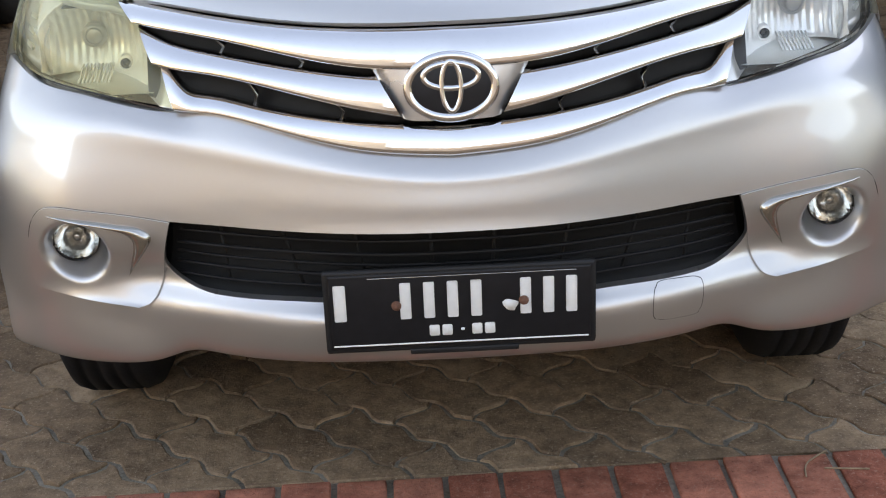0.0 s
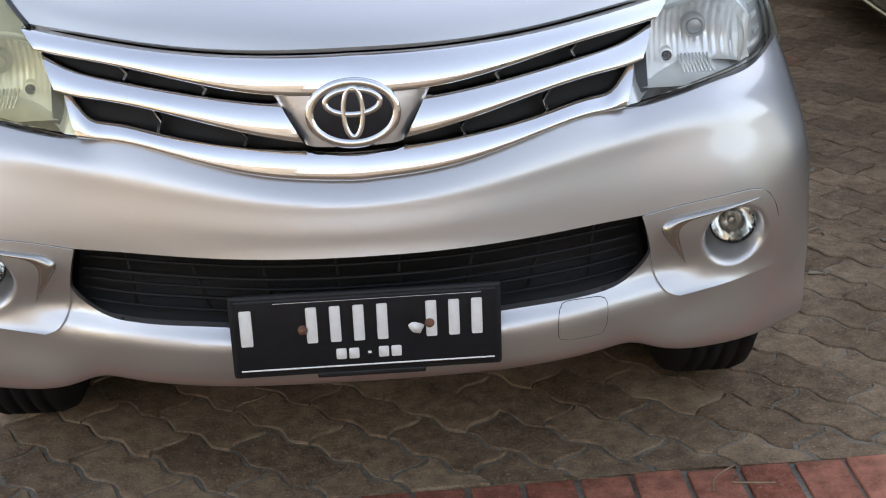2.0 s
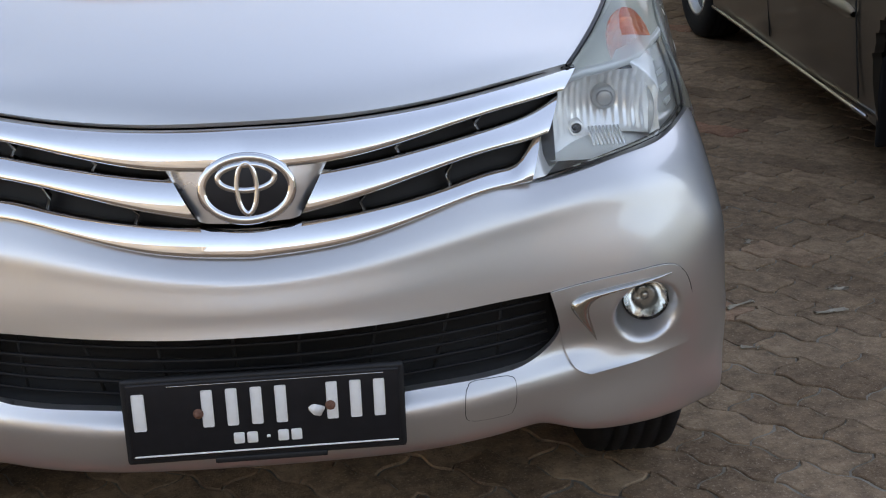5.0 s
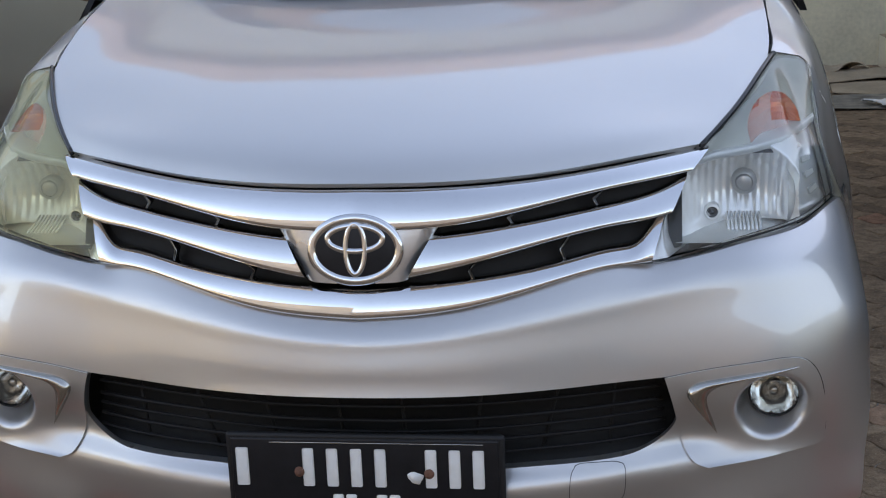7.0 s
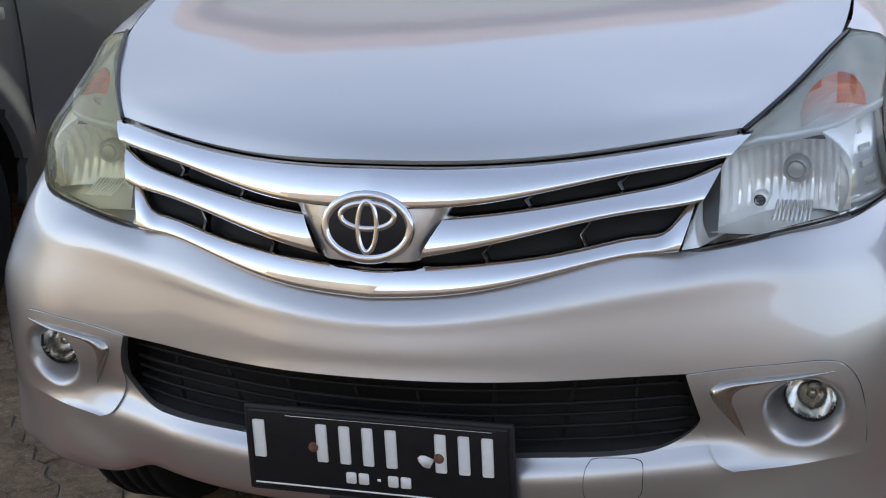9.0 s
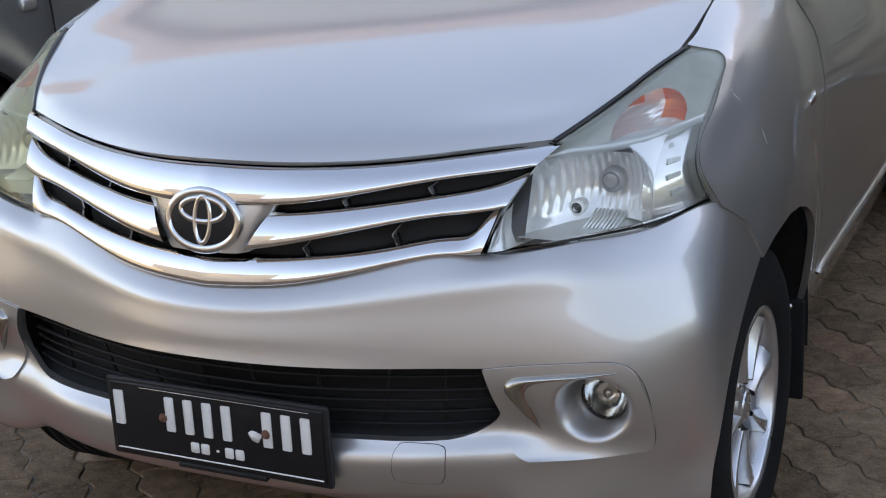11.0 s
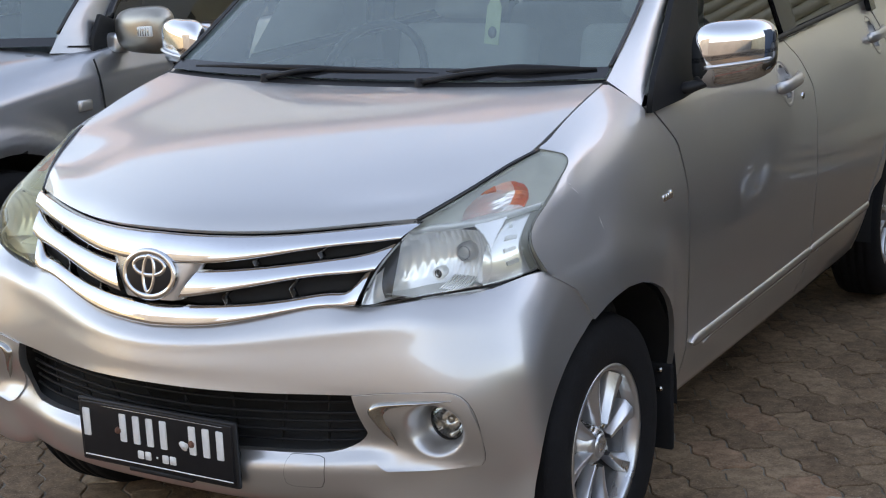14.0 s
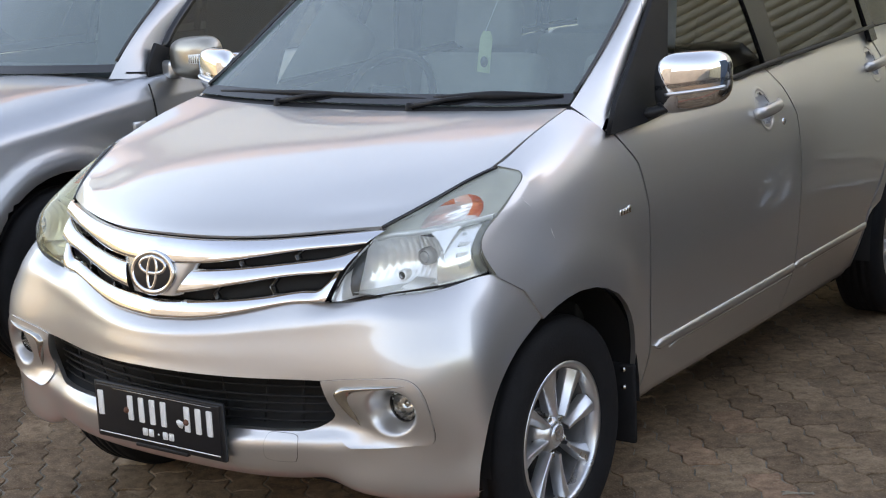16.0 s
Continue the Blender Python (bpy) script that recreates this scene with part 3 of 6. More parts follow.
for s in (1, -1):
    flat, base = bezel_sheet(s)
    fx, fz = flat[..., 0], flat[..., 2]
    out = np.full(fx.shape, 0.0045)
    # round well for the lamp, deeper towards the car's middle
    d = np.hypot((fx - FOG[0] + 0.006) / 0.064, (fz - FOG[1] + 0.006) / 0.060)
    well = np.clip((1.0 - d) / 0.50, 0, 1)
    well = well * well * (3 - 2 * well)
    depth = np.clip(0.166 - base[..., 1], 0.010, 0.09)
    # the lower edge stands proud towards the intake, with a fold above it
    rise = np.clip(np.arange(46) / 9.0, 0, 1)[:, None]
    out = out + .0075 * (1 - rise) ** 2 * np.clip((.735 - fx) / .12, 0, 1)
    g = pushed(base, 0.0)
    g = g + np.stack([0 * fx, -out + well * depth, 0 * fx], -1)
    lamp_hole = np.hypot(fx - FOG[0], fz - FOG[1])
    lc = (lamp_hole[:-1, :-1] + lamp_hole[1:, 1:]) / 2
    part("fog_lamp_panel", flange(face_out(grid_bm(g, lc > 0.0375), (0, 1.5, .5)), 0.022, (0, 1, 0)), PAINT, bumper, "silver panel with a round lamp well")
    ring = [(x, z) for x, z in BEZ["top"] + BEZ["right"][::-1][1:] + BEZ["bottom"][::-1][1:]]
    gap = [bumper_point(s * x, z) for x, _, z in curve([(x, 0, z) for x, z in ring], 60)]
    part("panel_gap", tube([tuple(p) for p in gap], .0006, 6), CAVITY, bumper)
    # the bent satin strip: a long thin upper arm and a short pointed lower arm
    topx = [(.683, .579), (.640, .5775), (.590, .573), (.545, .567), (.515, .560), (.503, .548), (.509, .531), (.528, .503), (.553, .468)]
    lowx = [(.683, .577), (.643, .571), (.602, .5635), (.570, .556), (.553, .549), (.543, .539), (.541, .527), (.546, .503), (.5545, .466)]
    a, b = curve([(x, 0, z) for x, z in topx], 40), curve([(x, 0, z) for x, z in lowx], 40)
    rows = []
    for q, lift in ((0, -.002), (.10, .008), (.30, .013), (.55, .011), (.80, .003), (1, -.008)):
        row = []
        for k in range(40):
            p = a[k] * (1 - q) + b[k] * q
            bp = bumper_point(s * p[0], p[2])
            fade = min(1, k / 10, (39 - k) / 5 + 0.15)
            row.append((bp[0], bp[1] - 0.004 - max(lift, -.006) * fade, bp[2]))
        rows.append(row)
    part("garnish", flange(face_out(grid_bm(np.array(rows)), (0, 1.5, .5)), 0.008, (0, 1, 0)), GARNISH, bumper, "smoked chrome boomerang strip")
    # fog lamp
    fl = new("fog_lamp")
    fl.parent = car
    at = Matrix.Translation((s * FOG[0], 0.160, FOG[1])) @ Matrix.Rotation(radians(-90 - s * 4), 4, "Z") @ Matrix.Scale(.92, 4)
    part("bezel_ring", moved(lathe([(.0415, .008), (.0430, .008), (.0455, -.004), (.050, -.03), (.0415, -.03), (.0405, .002)], 40, True), at), GLOSS_BLACK, fl)
    part("reflector", moved(lathe([(.041, .0), (.034, -.018), (.022, -.030), (.010, -.035), (.0, -.036)], 36), at), LAMP_CHROME, fl)
    part("bulb_shield", moved(lathe([(.0, -.004), (.008, -.006), (.0095, -.012), (.0095, -.03)], 20), at), SATIN, fl)
    pane = part("lens", moved(lathe([(.0, .016), (.015, .0145), (.028, .010), (.037, .004), (.0415, -.002)], 36), at), LENS, fl)
    pane.visible_shadow = False

# blanking cover of the towing eye
tow = coons([(x, 0, .372) for x in (.322, .36, .405)], [(x, 0, .440) for x in (.326, .365, .409)], [(.322, 0, .372), (.322, 0, .405), (.326, 0, .440)], [(.405, 0, .372), (.408, 0, .405), (.409, 0, .440)], 16, 14)
for grow, lift, mat, nm in ((1.0, 0.0010, PAINT, "tow_cover"), (1.024, 0.0004, BLACK, "tow_cover_gap")):
    rows = []
    for row in tow:
        out = []
        for x, _, z in row:
            a, b = (x - .366) / .042, (z - .406) / .034
            m = max(abs(a), abs(b), 1e-6)
            k = m / (abs(a) ** 5 + abs(b) ** 5) ** 0.2
            out.append(bumper_point(.366 + (x - .366) * k * grow, .406 + (z - .406) * k * grow) - (0, lift, 0))
        rows.append(out)
    part(nm, face_out(grid_bm(np.array(rows)), (0, 1.5, .5)), mat, bumper)

# lower intake: black cradle, slats and uprights
lg = thing("lower_grille", "", "")
lg.parent = car
it = Surface([BROWS[4][:5], BROWS[6][:5]], True)
uu = np.linspace(0, it.u[-1], 60)
edge = it.at(uu, it.v)
rows = []
for f, back in ((-.06, .012), (0.0, .030), (.10, .062), (.5, .085), (.88, .075), (1.0, .040), (1.06, .012)):
    rows.append(edge[0] * (1 - f) + edge[1] * f + (0, back, 0))
rows = np.array(rows)
part("grille_backing", face_out(grid_bm(rows), (0, 1.5, .5)), CAVITY, lg)
for f, out, hh in ((.20, .030, .0035), (.40, .034, .0045), (.55, .036, .0035), (.72, .040, .0045), (.88, .036, .0035)):
    pts = edge[0] * (1 - f) + edge[1] * f + (0, out, 0)
    part("slat", tube([tuple(p) for p in pts[1:-1]], hh * .8, 8, 1.0), GRILLE_BLACK, lg)
for k in (6, 13, 20, 27, 33, 40, 47, 53):
    a, b = edge[0][k] * .95 + edge[1][k] * .05 + (0, .048, 0), edge[0][k] * .05 + edge[1][k] * .95 + (0, .048, 0)
    part("upright", tube([tuple(a), tuple((a + b) / 2), tuple(b)], .003, 6), CAVITY, lg)

# number plate in its black holder
plate = thing("number_plate", "", "")
plate.parent = car
part("holder", joined(block(-.223, .000, .354, .223, .012, .503, .006), block(-.21, .008, .37, .21, .030, .43, .004)), BLACK, plate)
part("plate_face", block(-.214, -.0035, .364, .214, .001, .496, .003), PLATE_BLACK, plate)
for x0, x1, z0, z1 in ((-.206, -.186, .416, .480),):
    part("plate_bar", block(x0, -.005, z0, x1, -.003, z1, .003), WHITE_PAINT, plate)
for k in range(4):
    part("plate_bar", block(-.098 + k * .0385, -.005, .416, -.080 + k * .0385, -.003, .480, .003), WHITE_PAINT, plate)
for k in range(3):
    part("plate_bar", block(.098 + k * .0375, -.005, .416, .116 + k * .0375, -.003, .480, .003), WHITE_PAINT, plate)
for x0, x1 in ((-.052, -.035), (-.031, -.014), (.018, .035), (.039, .056)):
    part("plate_bar", block(x0, -.005, .383, x1, -.003, .402, .002, 1), WHITE_PAINT, plate)
part("plate_dot", block(.0, -.005, .390, .006, -.003, .395, .001, 1), WHITE_PAINT, plate)
part("plate_line", block(-.210, -.0045, .3685, .210, -.003, .3715, .0007, 1), WHITE_PAINT, plate)
part("plate_line", block(-.150, -.0045, .489, .190, -.003, .4905, .0005, 1), SATIN, plate)
for x in (-.104, .104):
    part("plate_bolt", moved(lathe([(.0, .008), (.005, .007), (.008, .003), (.0085, 0)], 14), Matrix.Translation((x, -.0035, .440)) @ Matrix.Rotation(radians(-90), 4, "Z")), RUST, plate)
part("paint_patch", prism([(.012 * math.cos(a) * (1 + .25 * math.sin(3 * a)), .011 * math.sin(a) * (1 + .2 * math.cos(2 * a + 1))) for a in [k * .45 for k in range(14)]], .001, Matrix.Translation((.082, -.0035, .432)) @ Matrix.Rotation(radians(90), 4, "X")), WHITE_PAINT, plate)
part("lower_tab", block(-.085, -.002, .348, .095, .012, .358, .003), BLACK, plate)

# ---- upper grille ----
grille = thing("grille", "", "")
grille.parent = car
XT = np.array([p[0] for p in HOODFRONT])
XL = np.array([0, .155, .298, .40, .47, .56])


def grille_at(x, w, out=0.0):
    """A place on the grille's sheet: x across, w from 0 at the lower chrome to 1 at the hood."""
    a = abs(x)
    top = spline(XT, np.array(HOODFRONT)[:, 1:], np.array([min(a, .55)]))[0]
    low = spline(XL, np.array([(.021, .692), (.040, .703), (.088, .731), (.126, .748), (.152, .751), (.205, .777)]), np.array([min(a, .56)]))[0]
    y, z = low * (1 - w) + top * w
    y -= 0.012 * 4 * w * (1 - w)
    return (x, y - out, z)


def strip(name, lower, upper, ends, bulge, mat, back=.020, n=90, inner=0.0, lift=0.0, tilt=0.0):
    """A chrome bar between two height lines given as (x, w) pairs; inner > 0 makes two halves."""
    lx, lw = zip(*lower)
    ux, uw = zip(*upper)
    for s in ((1,) if not inner else (1, -1)):
        rows = []
        for q, b in ((0, -back), (.0, 0), (.08, bulge * .45), (.25, bulge * .85), (.5, bulge), (.75, bulge * .85), (.92, bulge * .45), (1, 0), (1, -back)):
            row = []
            for k in range(n):
                f = k / (n - 1)
                if inner:
                    xa = inner * (1 - q) + (inner + .034) * q
                    xb = ends[0] * (1 - q) + ends[1] * q
                    x = xa + (xb - xa) * f
                else:
                    xb = ends[0] * (1 - q) + ends[1] * q
                    x = -xb + 2 * xb * f
                w = np.interp(abs(x), lx, lw) * (1 - q) + np.interp(abs(x), ux, uw) * q
                p = grille_at(x, w, b + lift + tilt * (0.5 - q))
                row.append((s * p[0] if inner else p[0], p[1], p[2]))
            rows.append(row)
        part(name, face_out(grid_bm(np.array(rows)), (0, 1.5, .8)), mat, grille)


fine = lambda pts: [(float(x), float(spline([p[0] for p in pts], np.array([p[1] for p in pts]), np.array([x]))[0])) for x in np.linspace(pts[0][0], pts[-1][0], 40)]
strip("chrome_bar", fine([(0, .69), (.09, .692), (.175, .71), (.325, .775), (.445, .80), (.54, .80)]), [(0, .981), (.6, .981)], (.515, .544), .006, CHROME, tilt=.010)
strip("chrome_bar", fine([(.08, .31), (.175, .367), (.325, .415), (.42, .42), (.5, .44)]), fine([(.08, .60), (.175, .612), (.325, .615), (.42, .63), (.47, .68), (.51, .76)]), (.482, .508), .006, CHROME, inner=.080, tilt=.018)
strip("chrome_bar", [(0, -.012), (.3, -.02), (.6, -.03)], fine([(0, .215), (.085, .212), (.175, .198), (.325, .150), (.40, .150), (.432, .20), (.452, .36), (.48, .56)]), (.450, .474), .005, CHROME, tilt=.022)
rows = [[grille_at(x, w, -.030 - .012 * math.sin(math.pi * w)) for x in np.linspace(-.50, .50, 50)] for w in np.linspace(-.02, 1.0, 9)]
part("grille_mesh", face_out(grid_bm(np.array(rows)), (0, 1.5, .8)), CAVITY, grille)
for s in (1, -1):
    rows = [[(s * x, y, z) for x, y, z in [grille_at(x, w, o) for x, o in ((.03, .004), (.062, .003), (.068 + .080 * (w - .28), .001), (.078 + .112 * (w - .28), -.006), (.080 + .112 * (w - .28), -.02))]] for w in np.linspace(.27, .72, 8)]
    part("emblem_bracket", face_out(grid_bm(np.array(rows)), (0, 1.5, .8)), ALLOY, grille)
    for x, w0, w1 in ((.225, .625, .735), (.355, .63, .775), (.165, .20, .36), (.305, .135, .405)):
        pts = [grille_at(s * (x + .020), w1 + .0, -.012), grille_at(s * (x + .004), (w0 + w1) / 2, -.010), grille_at(s * (x + .010), w0 - .0, -.012)]
        back = [(px, py + .022, pz) for px, py, pz in pts]
        bm = grid_bm(np.array([pts, [(px + s * .004, py + .001, pz) for px, py, pz in pts], back]))
        part("grille_fin", face_out(bm, (0, 1.5, .8)), GLOSS_BLACK, grille)
        part("fin_edge", tube(pts, .0010, 5), SATIN, grille)

# oval badge with plain rings
em = thing("emblem", "", "")
em.parent = car
eo = Matrix.Translation((0, .026, .797)) @ Matrix.Rotation(radians(90 - 11), 4, "X")


def oval_ring(cx, cy, a, b, r, flat=.6, n=64, m=eo):
    bm = bmesh.new()
    rings = []
    for k in range(n):
        t = 2 * math.pi * k / n
        nx, ny = math.cos(t) / a, math.sin(t) / b
        le = math.hypot(nx, ny)
        rings.append([bm.verts.new((cx + a * math.cos(t) + nx / le * r * math.cos(q), cy + b * math.sin(t) + ny / le * r * math.cos(q), r * flat * math.sin(q))) for q in [2 * math.pi * i / 8 for i in range(8)]])
    for k in range(n):
        p, q = rings[k], rings[(k + 1) % n]
        for i in range(8):
            bm.faces.new((p[i], p[(i + 1) % 8], q[(i + 1) % 8], q[i]))
    bmesh.ops.recalc_face_normals(bm, faces=bm.faces)
    return moved(bm, m)


disc = [(.066 * math.cos(t), .047 * math.sin(t)) for t in [2 * math.pi * k / 48 for k in range(48)]]
part("badge_field", prism(disc, .012, eo @ Matrix.Translation((0, 0, -.010)), .003), PLATE_BLACK, em)
rim = [(.074 * math.cos(t), .054 * math.sin(t)) for t in [2 * math.pi * k / 48 for k in range(48)]]
part("badge_base", prism(rim, .012, eo @ Matrix.Translation((0, 0, -.018)), .004), SATIN, em)
part("badge_ring", oval_ring(0, 0, .068, .048, .0075), CHROME, em)
part("badge_oval", oval_ring(0, .017, .043, .0195, .0056, .8), CHROME, em)
part("badge_oval", oval_ring(0, .001, .0150, .0385, .0050, 1.0), CHROME, em)

# ---- hood ----
HS = curve(HOODSIDE, 200)


def hood_edge(y):
    k = np.abs(HS[:, 1] - y).argmin()
    return (HS[k, 0] - .0035, HS[k, 1], HS[k, 2] + .001)


HOODROWS = [
    [(x, y + .0075, z + .0075) for x, y, z in HOODFRONT[:4]] + [(.529, .260, .907)],
    [(0, .078, .905), (.146, .097, .904), (.292, .146, .906), (.436, .214, .916), hood_edge(.285)],
    [(0, .180, .956), (.155, .193, .954), (.315, .235, .951), (.470, .300, .948), hood_edge(.365)],
    [(0, .380, 1.014), (.168, .388, 1.012), (.336, .415, 1.007), (.510, .460, 1.002), hood_edge(.500)],
    [(0, .600, 1.058), (.172, .606, 1.057), (.345, .625, 1.055), (.520, .655, 1.054), hood_edge(.690)],
    [(0, .845, 1.094), (.170, .847, 1.095), (.340, .856, 1.098), (.515, .872, 1.103), hood_edge(.893)],
]
hood_s = Surface(HOODROWS, True)
hg = hood_s.at(np.linspace(0, hood_s.u[-1], 97), np.linspace(0, hood_s.v[-1], 60))
part("hood", flange(face_out(grid_bm(hg), (0, .6, .3)), 0.014), PAINT, car)
# Near-black sheet added under the hood so that its gaps look dark.
part("hood_gap_backing", face_out(grid_bm(np.array([[(x * .955, y + (.018 if i == 0 else .004), z - .022) for x, y, z in row] for i, row in enumerate(hg[::4, ::4])])), (0, .6, .3)), CAVITY, car)

# ---- fenders, from a width table over y and z ----
FZ = [.28, .42, .55, .66, .75, .85, .92, .98, 1.02, 1.06, 1.11]
DOORCOL = np.array([.738, .786, .800, .806, .806, .802, .793, .779, .764, .745, .715])
# half width of the fender by place along the car and by drop below the hood's edge
FY = [.33, .42, .50, .575, .65, .75, .85, .95, 1.14]
FS = [0, .025, .05, .09, .15, .22, .32, .45, .60, .85]
FX = np.array([
    [.580, .665, .715, .746, .769, .791, .808, .811, .801, .795],
    [.621, .685, .722, .744, .768, .790, .809, .816, .808, .798],
    [.647, .705, .738, .757, .776, .796, .812, .819, .811, .798],
    [.668, .729, .750, .766, .785, .803, .815, .820, .813, .798],
    [.669, .724, .750, .771, .791, .806, .817, .820, .814, .798],
    [.670, .715, .745, .772, .792, .806, .816, .820, .813, .796],
    [.669, .705, .735, .765, .788, .803, .813, .817, .811, .793],
    [.667, .698, .727, .756, .780, .797, .810, .814, .807, .770],
    [.700, .715, .731, .751, .772, .791, .803, .806, .798, .742]])
for k in range(2, 9):
    FX[1:-1, k] = FX[1:-1, k] * .5 + (FX[:-2, k] + FX[2:, k]) * .25
HEDGE = ([.252, .389, .542, .721, .905, 1.14], [.902, .959, 1.010, 1.069, 1.112, 1.135])


def hood_line(y):
    return float(spline(HEDGE[0], np.array(HEDGE[1]), np.array([y]))[0])


def flank(y, z):
    """Half width of the flank."""
    y = float(np.clip(y, FY[0], 4.0))
    if y < 1.14:
        col = spline(FY, FX, np.array([y]))[0]
        d = np.array([min(max(hood_line(y) - z, -.02), .86)])
        x = float(spline(FS, col, d)[0])
        r = math.hypot(y - .655, z - .325)
        f = min(max((y - .46) / .14, 0), 1) * min(max((1.06 - y) / .12, 0), 1)
        g = min(max((.53 - r) / .12, 0), 1)
        x += f * .009 * g * g * (3 - 2 * g)
        if y > .90:
            f = (y - .90) / .24
            x += (float(spline(FZ, DOORCOL, np.array([min(max(z, .24), 1.12)]))[0]) - x) * f * f * (3 - 2 * f)
        return x
    col = DOORCOL + (.004 * min((y - 1.14) / .6, 1))
    if y > 3.3:
        col = col - .10 * ((y - 3.3) / .7) ** 2
    return float(spline(FZ, col, np.array([min(max(z, .24), 1.12)]))[0])


LOW = [(.372, .784), (.45, .736), (.500, .658), (.556, .677), (.60, .687), (.66, .692), (.736, .684), (.80, .666), (.862, .638), (.91, .600), (.945, .559), (.973, .52), (.996, .47), (1.022, .386), (1.032, .285)]
UPP = [(.366, .793), (.349, .852), (.450, .917), (.577, .992), (.552, 1.009), (.721, 1.066), (.905, 1.109), (.945, 1.045), (.975, 1.038), (1.052, .951), (1.078, .829), (1.074, .68), (1.084, .522), (1.106, .406), (1.112, .285)]


HLB = [(.447, .140, .741), (.520, .158, .751), (.592, .180, .763), (.701, .260, .776), (.762, .368, .790)]
HLT = [(.534, .262, .903), (.575, .325, .932), (.612, .396, .961), (.645, .475, .990), (.672, .548, 1.009), (.697, .561, 1.007), (.714, .569, 1.001)]
HLL = [(.447, .140, .741), (.460, .177, .796), (.495, .220, .856), (.534, .262, .903)]
HLR = [(.762, .368, .790), (.745, .350, .850), (.733, .440, .915), (.735, .530, .966), (.734, .555, .983), (.727, .566, .994), (.714, .569, 1.001)]


def side_sheet(lower, upper, s, nu, nv, out=0.0):
    lo = np.array([np.interp(np.linspace(0, len(lower) - 1, nu), range(len(lower)), [p[k] for p in lower]) for k in (0, 1)]).T
    up = np.array([np.interp(np.linspace(0, len(upper) - 1, nu), range(len(upper)), [p[k] for p in upper]) for k in (0, 1)]).T
    g = []
    for f in np.linspace(0, 1, nv):
        p = lo * (1 - f) + up * f
        g.append([(s * (flank(y, z) + out), y, z) for y, z in p])
    return np.array(g)


for s in (1, -1):
    # two sheets that share the line down from the lamp's upper corner
    at_i = lambda line, i: np.array([np.interp(i, range(15), [p[k] for p in line]) for k in (0, 1)])
    lamp_edge = curve(HLR, 61)[:, 1:]
    base_i = at_i

    def upp_i(i):
        """The fender's upper border: along the lamp, then along the hood, then by the table."""
        if i <= 3:
            return lamp_edge[int(round(i * 20))] + (.0015, 0)
        p = base_i(UPP, i)
        return np.array([p[0], hood_line(p[0]) - .0008]) if 4 <= i <= 5.98 else p

    f22 = np.linspace(0, 1, 22)
    cols_a = [[at_i(LOW, i) * (1 - f) + upp_i(i) * f for f in f22] for i in np.linspace(0, 3, 31)]
    corner, notch, foot = upp_i(3), upp_i(4), np.array(LOW[3])
    first = [foot + (corner - foot) * f for f in f22] + [(corner + notch) / 2, notch]
    f24 = np.array(list(f22 * 21 / 22.4) + [(21 / 22.4 + 1) / 2, 1.0])
    bend = np.array(first) - np.array([foot * (1 - f) + notch * f for f in f24])
    cols_b = []
    for i in np.linspace(4, 14, 64):
        lo_i = 3 + (i - 4) * 1.5 if i < 6 else i
        t = min(1, (i - 4) / 2)
        cols_b.append([at_i(LOW, lo_i) * (1 - f) + upp_i(i) * f + d * (1 - t) ** 2 for f, d in zip(f24, bend)])
    put = lambda cols: np.array([[(s * flank(y, z), y, z) for y, z in col] for col in cols])
    bm = joined(grid_bm(put(cols_a)), grid_bm(put(cols_b)))
    bmesh.ops.remove_doubles(bm, verts=bm.verts, dist=1e-4)
    rim_way = lambda p: (-s * .35, .9, -.2) if p.y < .585 and p.z > .775 else (-s * .2, 0, -1) if p.z > 1.0 and p.y < .93 else (-s, 0, 0)
    part("front_fender", flange(face_out(bm, (0, .8, .6)), 0.014, rim_way), PAINT, car)
    # dark inner arch
    arch = [(.285, .32)] + [(.655 + .375 * math.cos(radians(a)), .325 + .375 * math.sin(radians(a))) for a in range(175, -6, -10)]
    g = np.array([[(s * x, y, z) for y, z in arch] for x in (.792, .70, .48)])
    part("wheel_arch_liner", grid_bm(g), BLACK, car)
    part("inner_panel", block(min(s * .44, s * .48), .32, .25, max(s * .44, s * .48), 1.2, .78, .01), CAVITY, car)
    part("mud_flap", joined(block(min(s * .63, s * .788), 1.005, .175, max(s * .63, s * .788), 1.022, .40, .006)), RUBBER, car)
    for z in (.335, .385):
        part("flap_screw", moved(lathe([(.0, .006), (.006, .005), (.008, .0)], 12), Matrix.Translation((s * .757, 1.004, z)) @ Matrix.Rotation(radians(-90), 4, "Z")), SATIN, car)
    # small lettered badge on the fender, too small to read
    for k in range(4):
        z0, y0 = .832, .912 + k * .016
        bx0 = flank(y0, z0 + .008) - .002
        part("fender_badge", block(min(s * bx0, s * (bx0 + .005)), y0, z0, max(s * bx0, s * (bx0 + .005)), y0 + .011, z0 + (.016 if k != 3 else .020), .001, 1), CHROME, car)

SCUFF = material("bare_scuff", (.74, .74, .72), .6, vary=.1, scale=200)
for pts in (((.530, .936), (.536, .930), (.545, .920)), ((.590, .862), (.591, .850), (.594, .836)), ((.528, .944), (.531, .942), (.533, .941))):
    part("scuff", tube([(flank(y, z) + .0002, y, z) for y, z in pts], [.0004, .0014, .0004], 6, .8), SCUFF, car, "pale scuff in the paint")
part("bumper_core", block(-.56, .22, .30, .56, .40, .66, .02), CAVITY, car)
part("engine_bay", block(-.46, .34, .30, .46, .92, .86, .02), CAVITY, car)

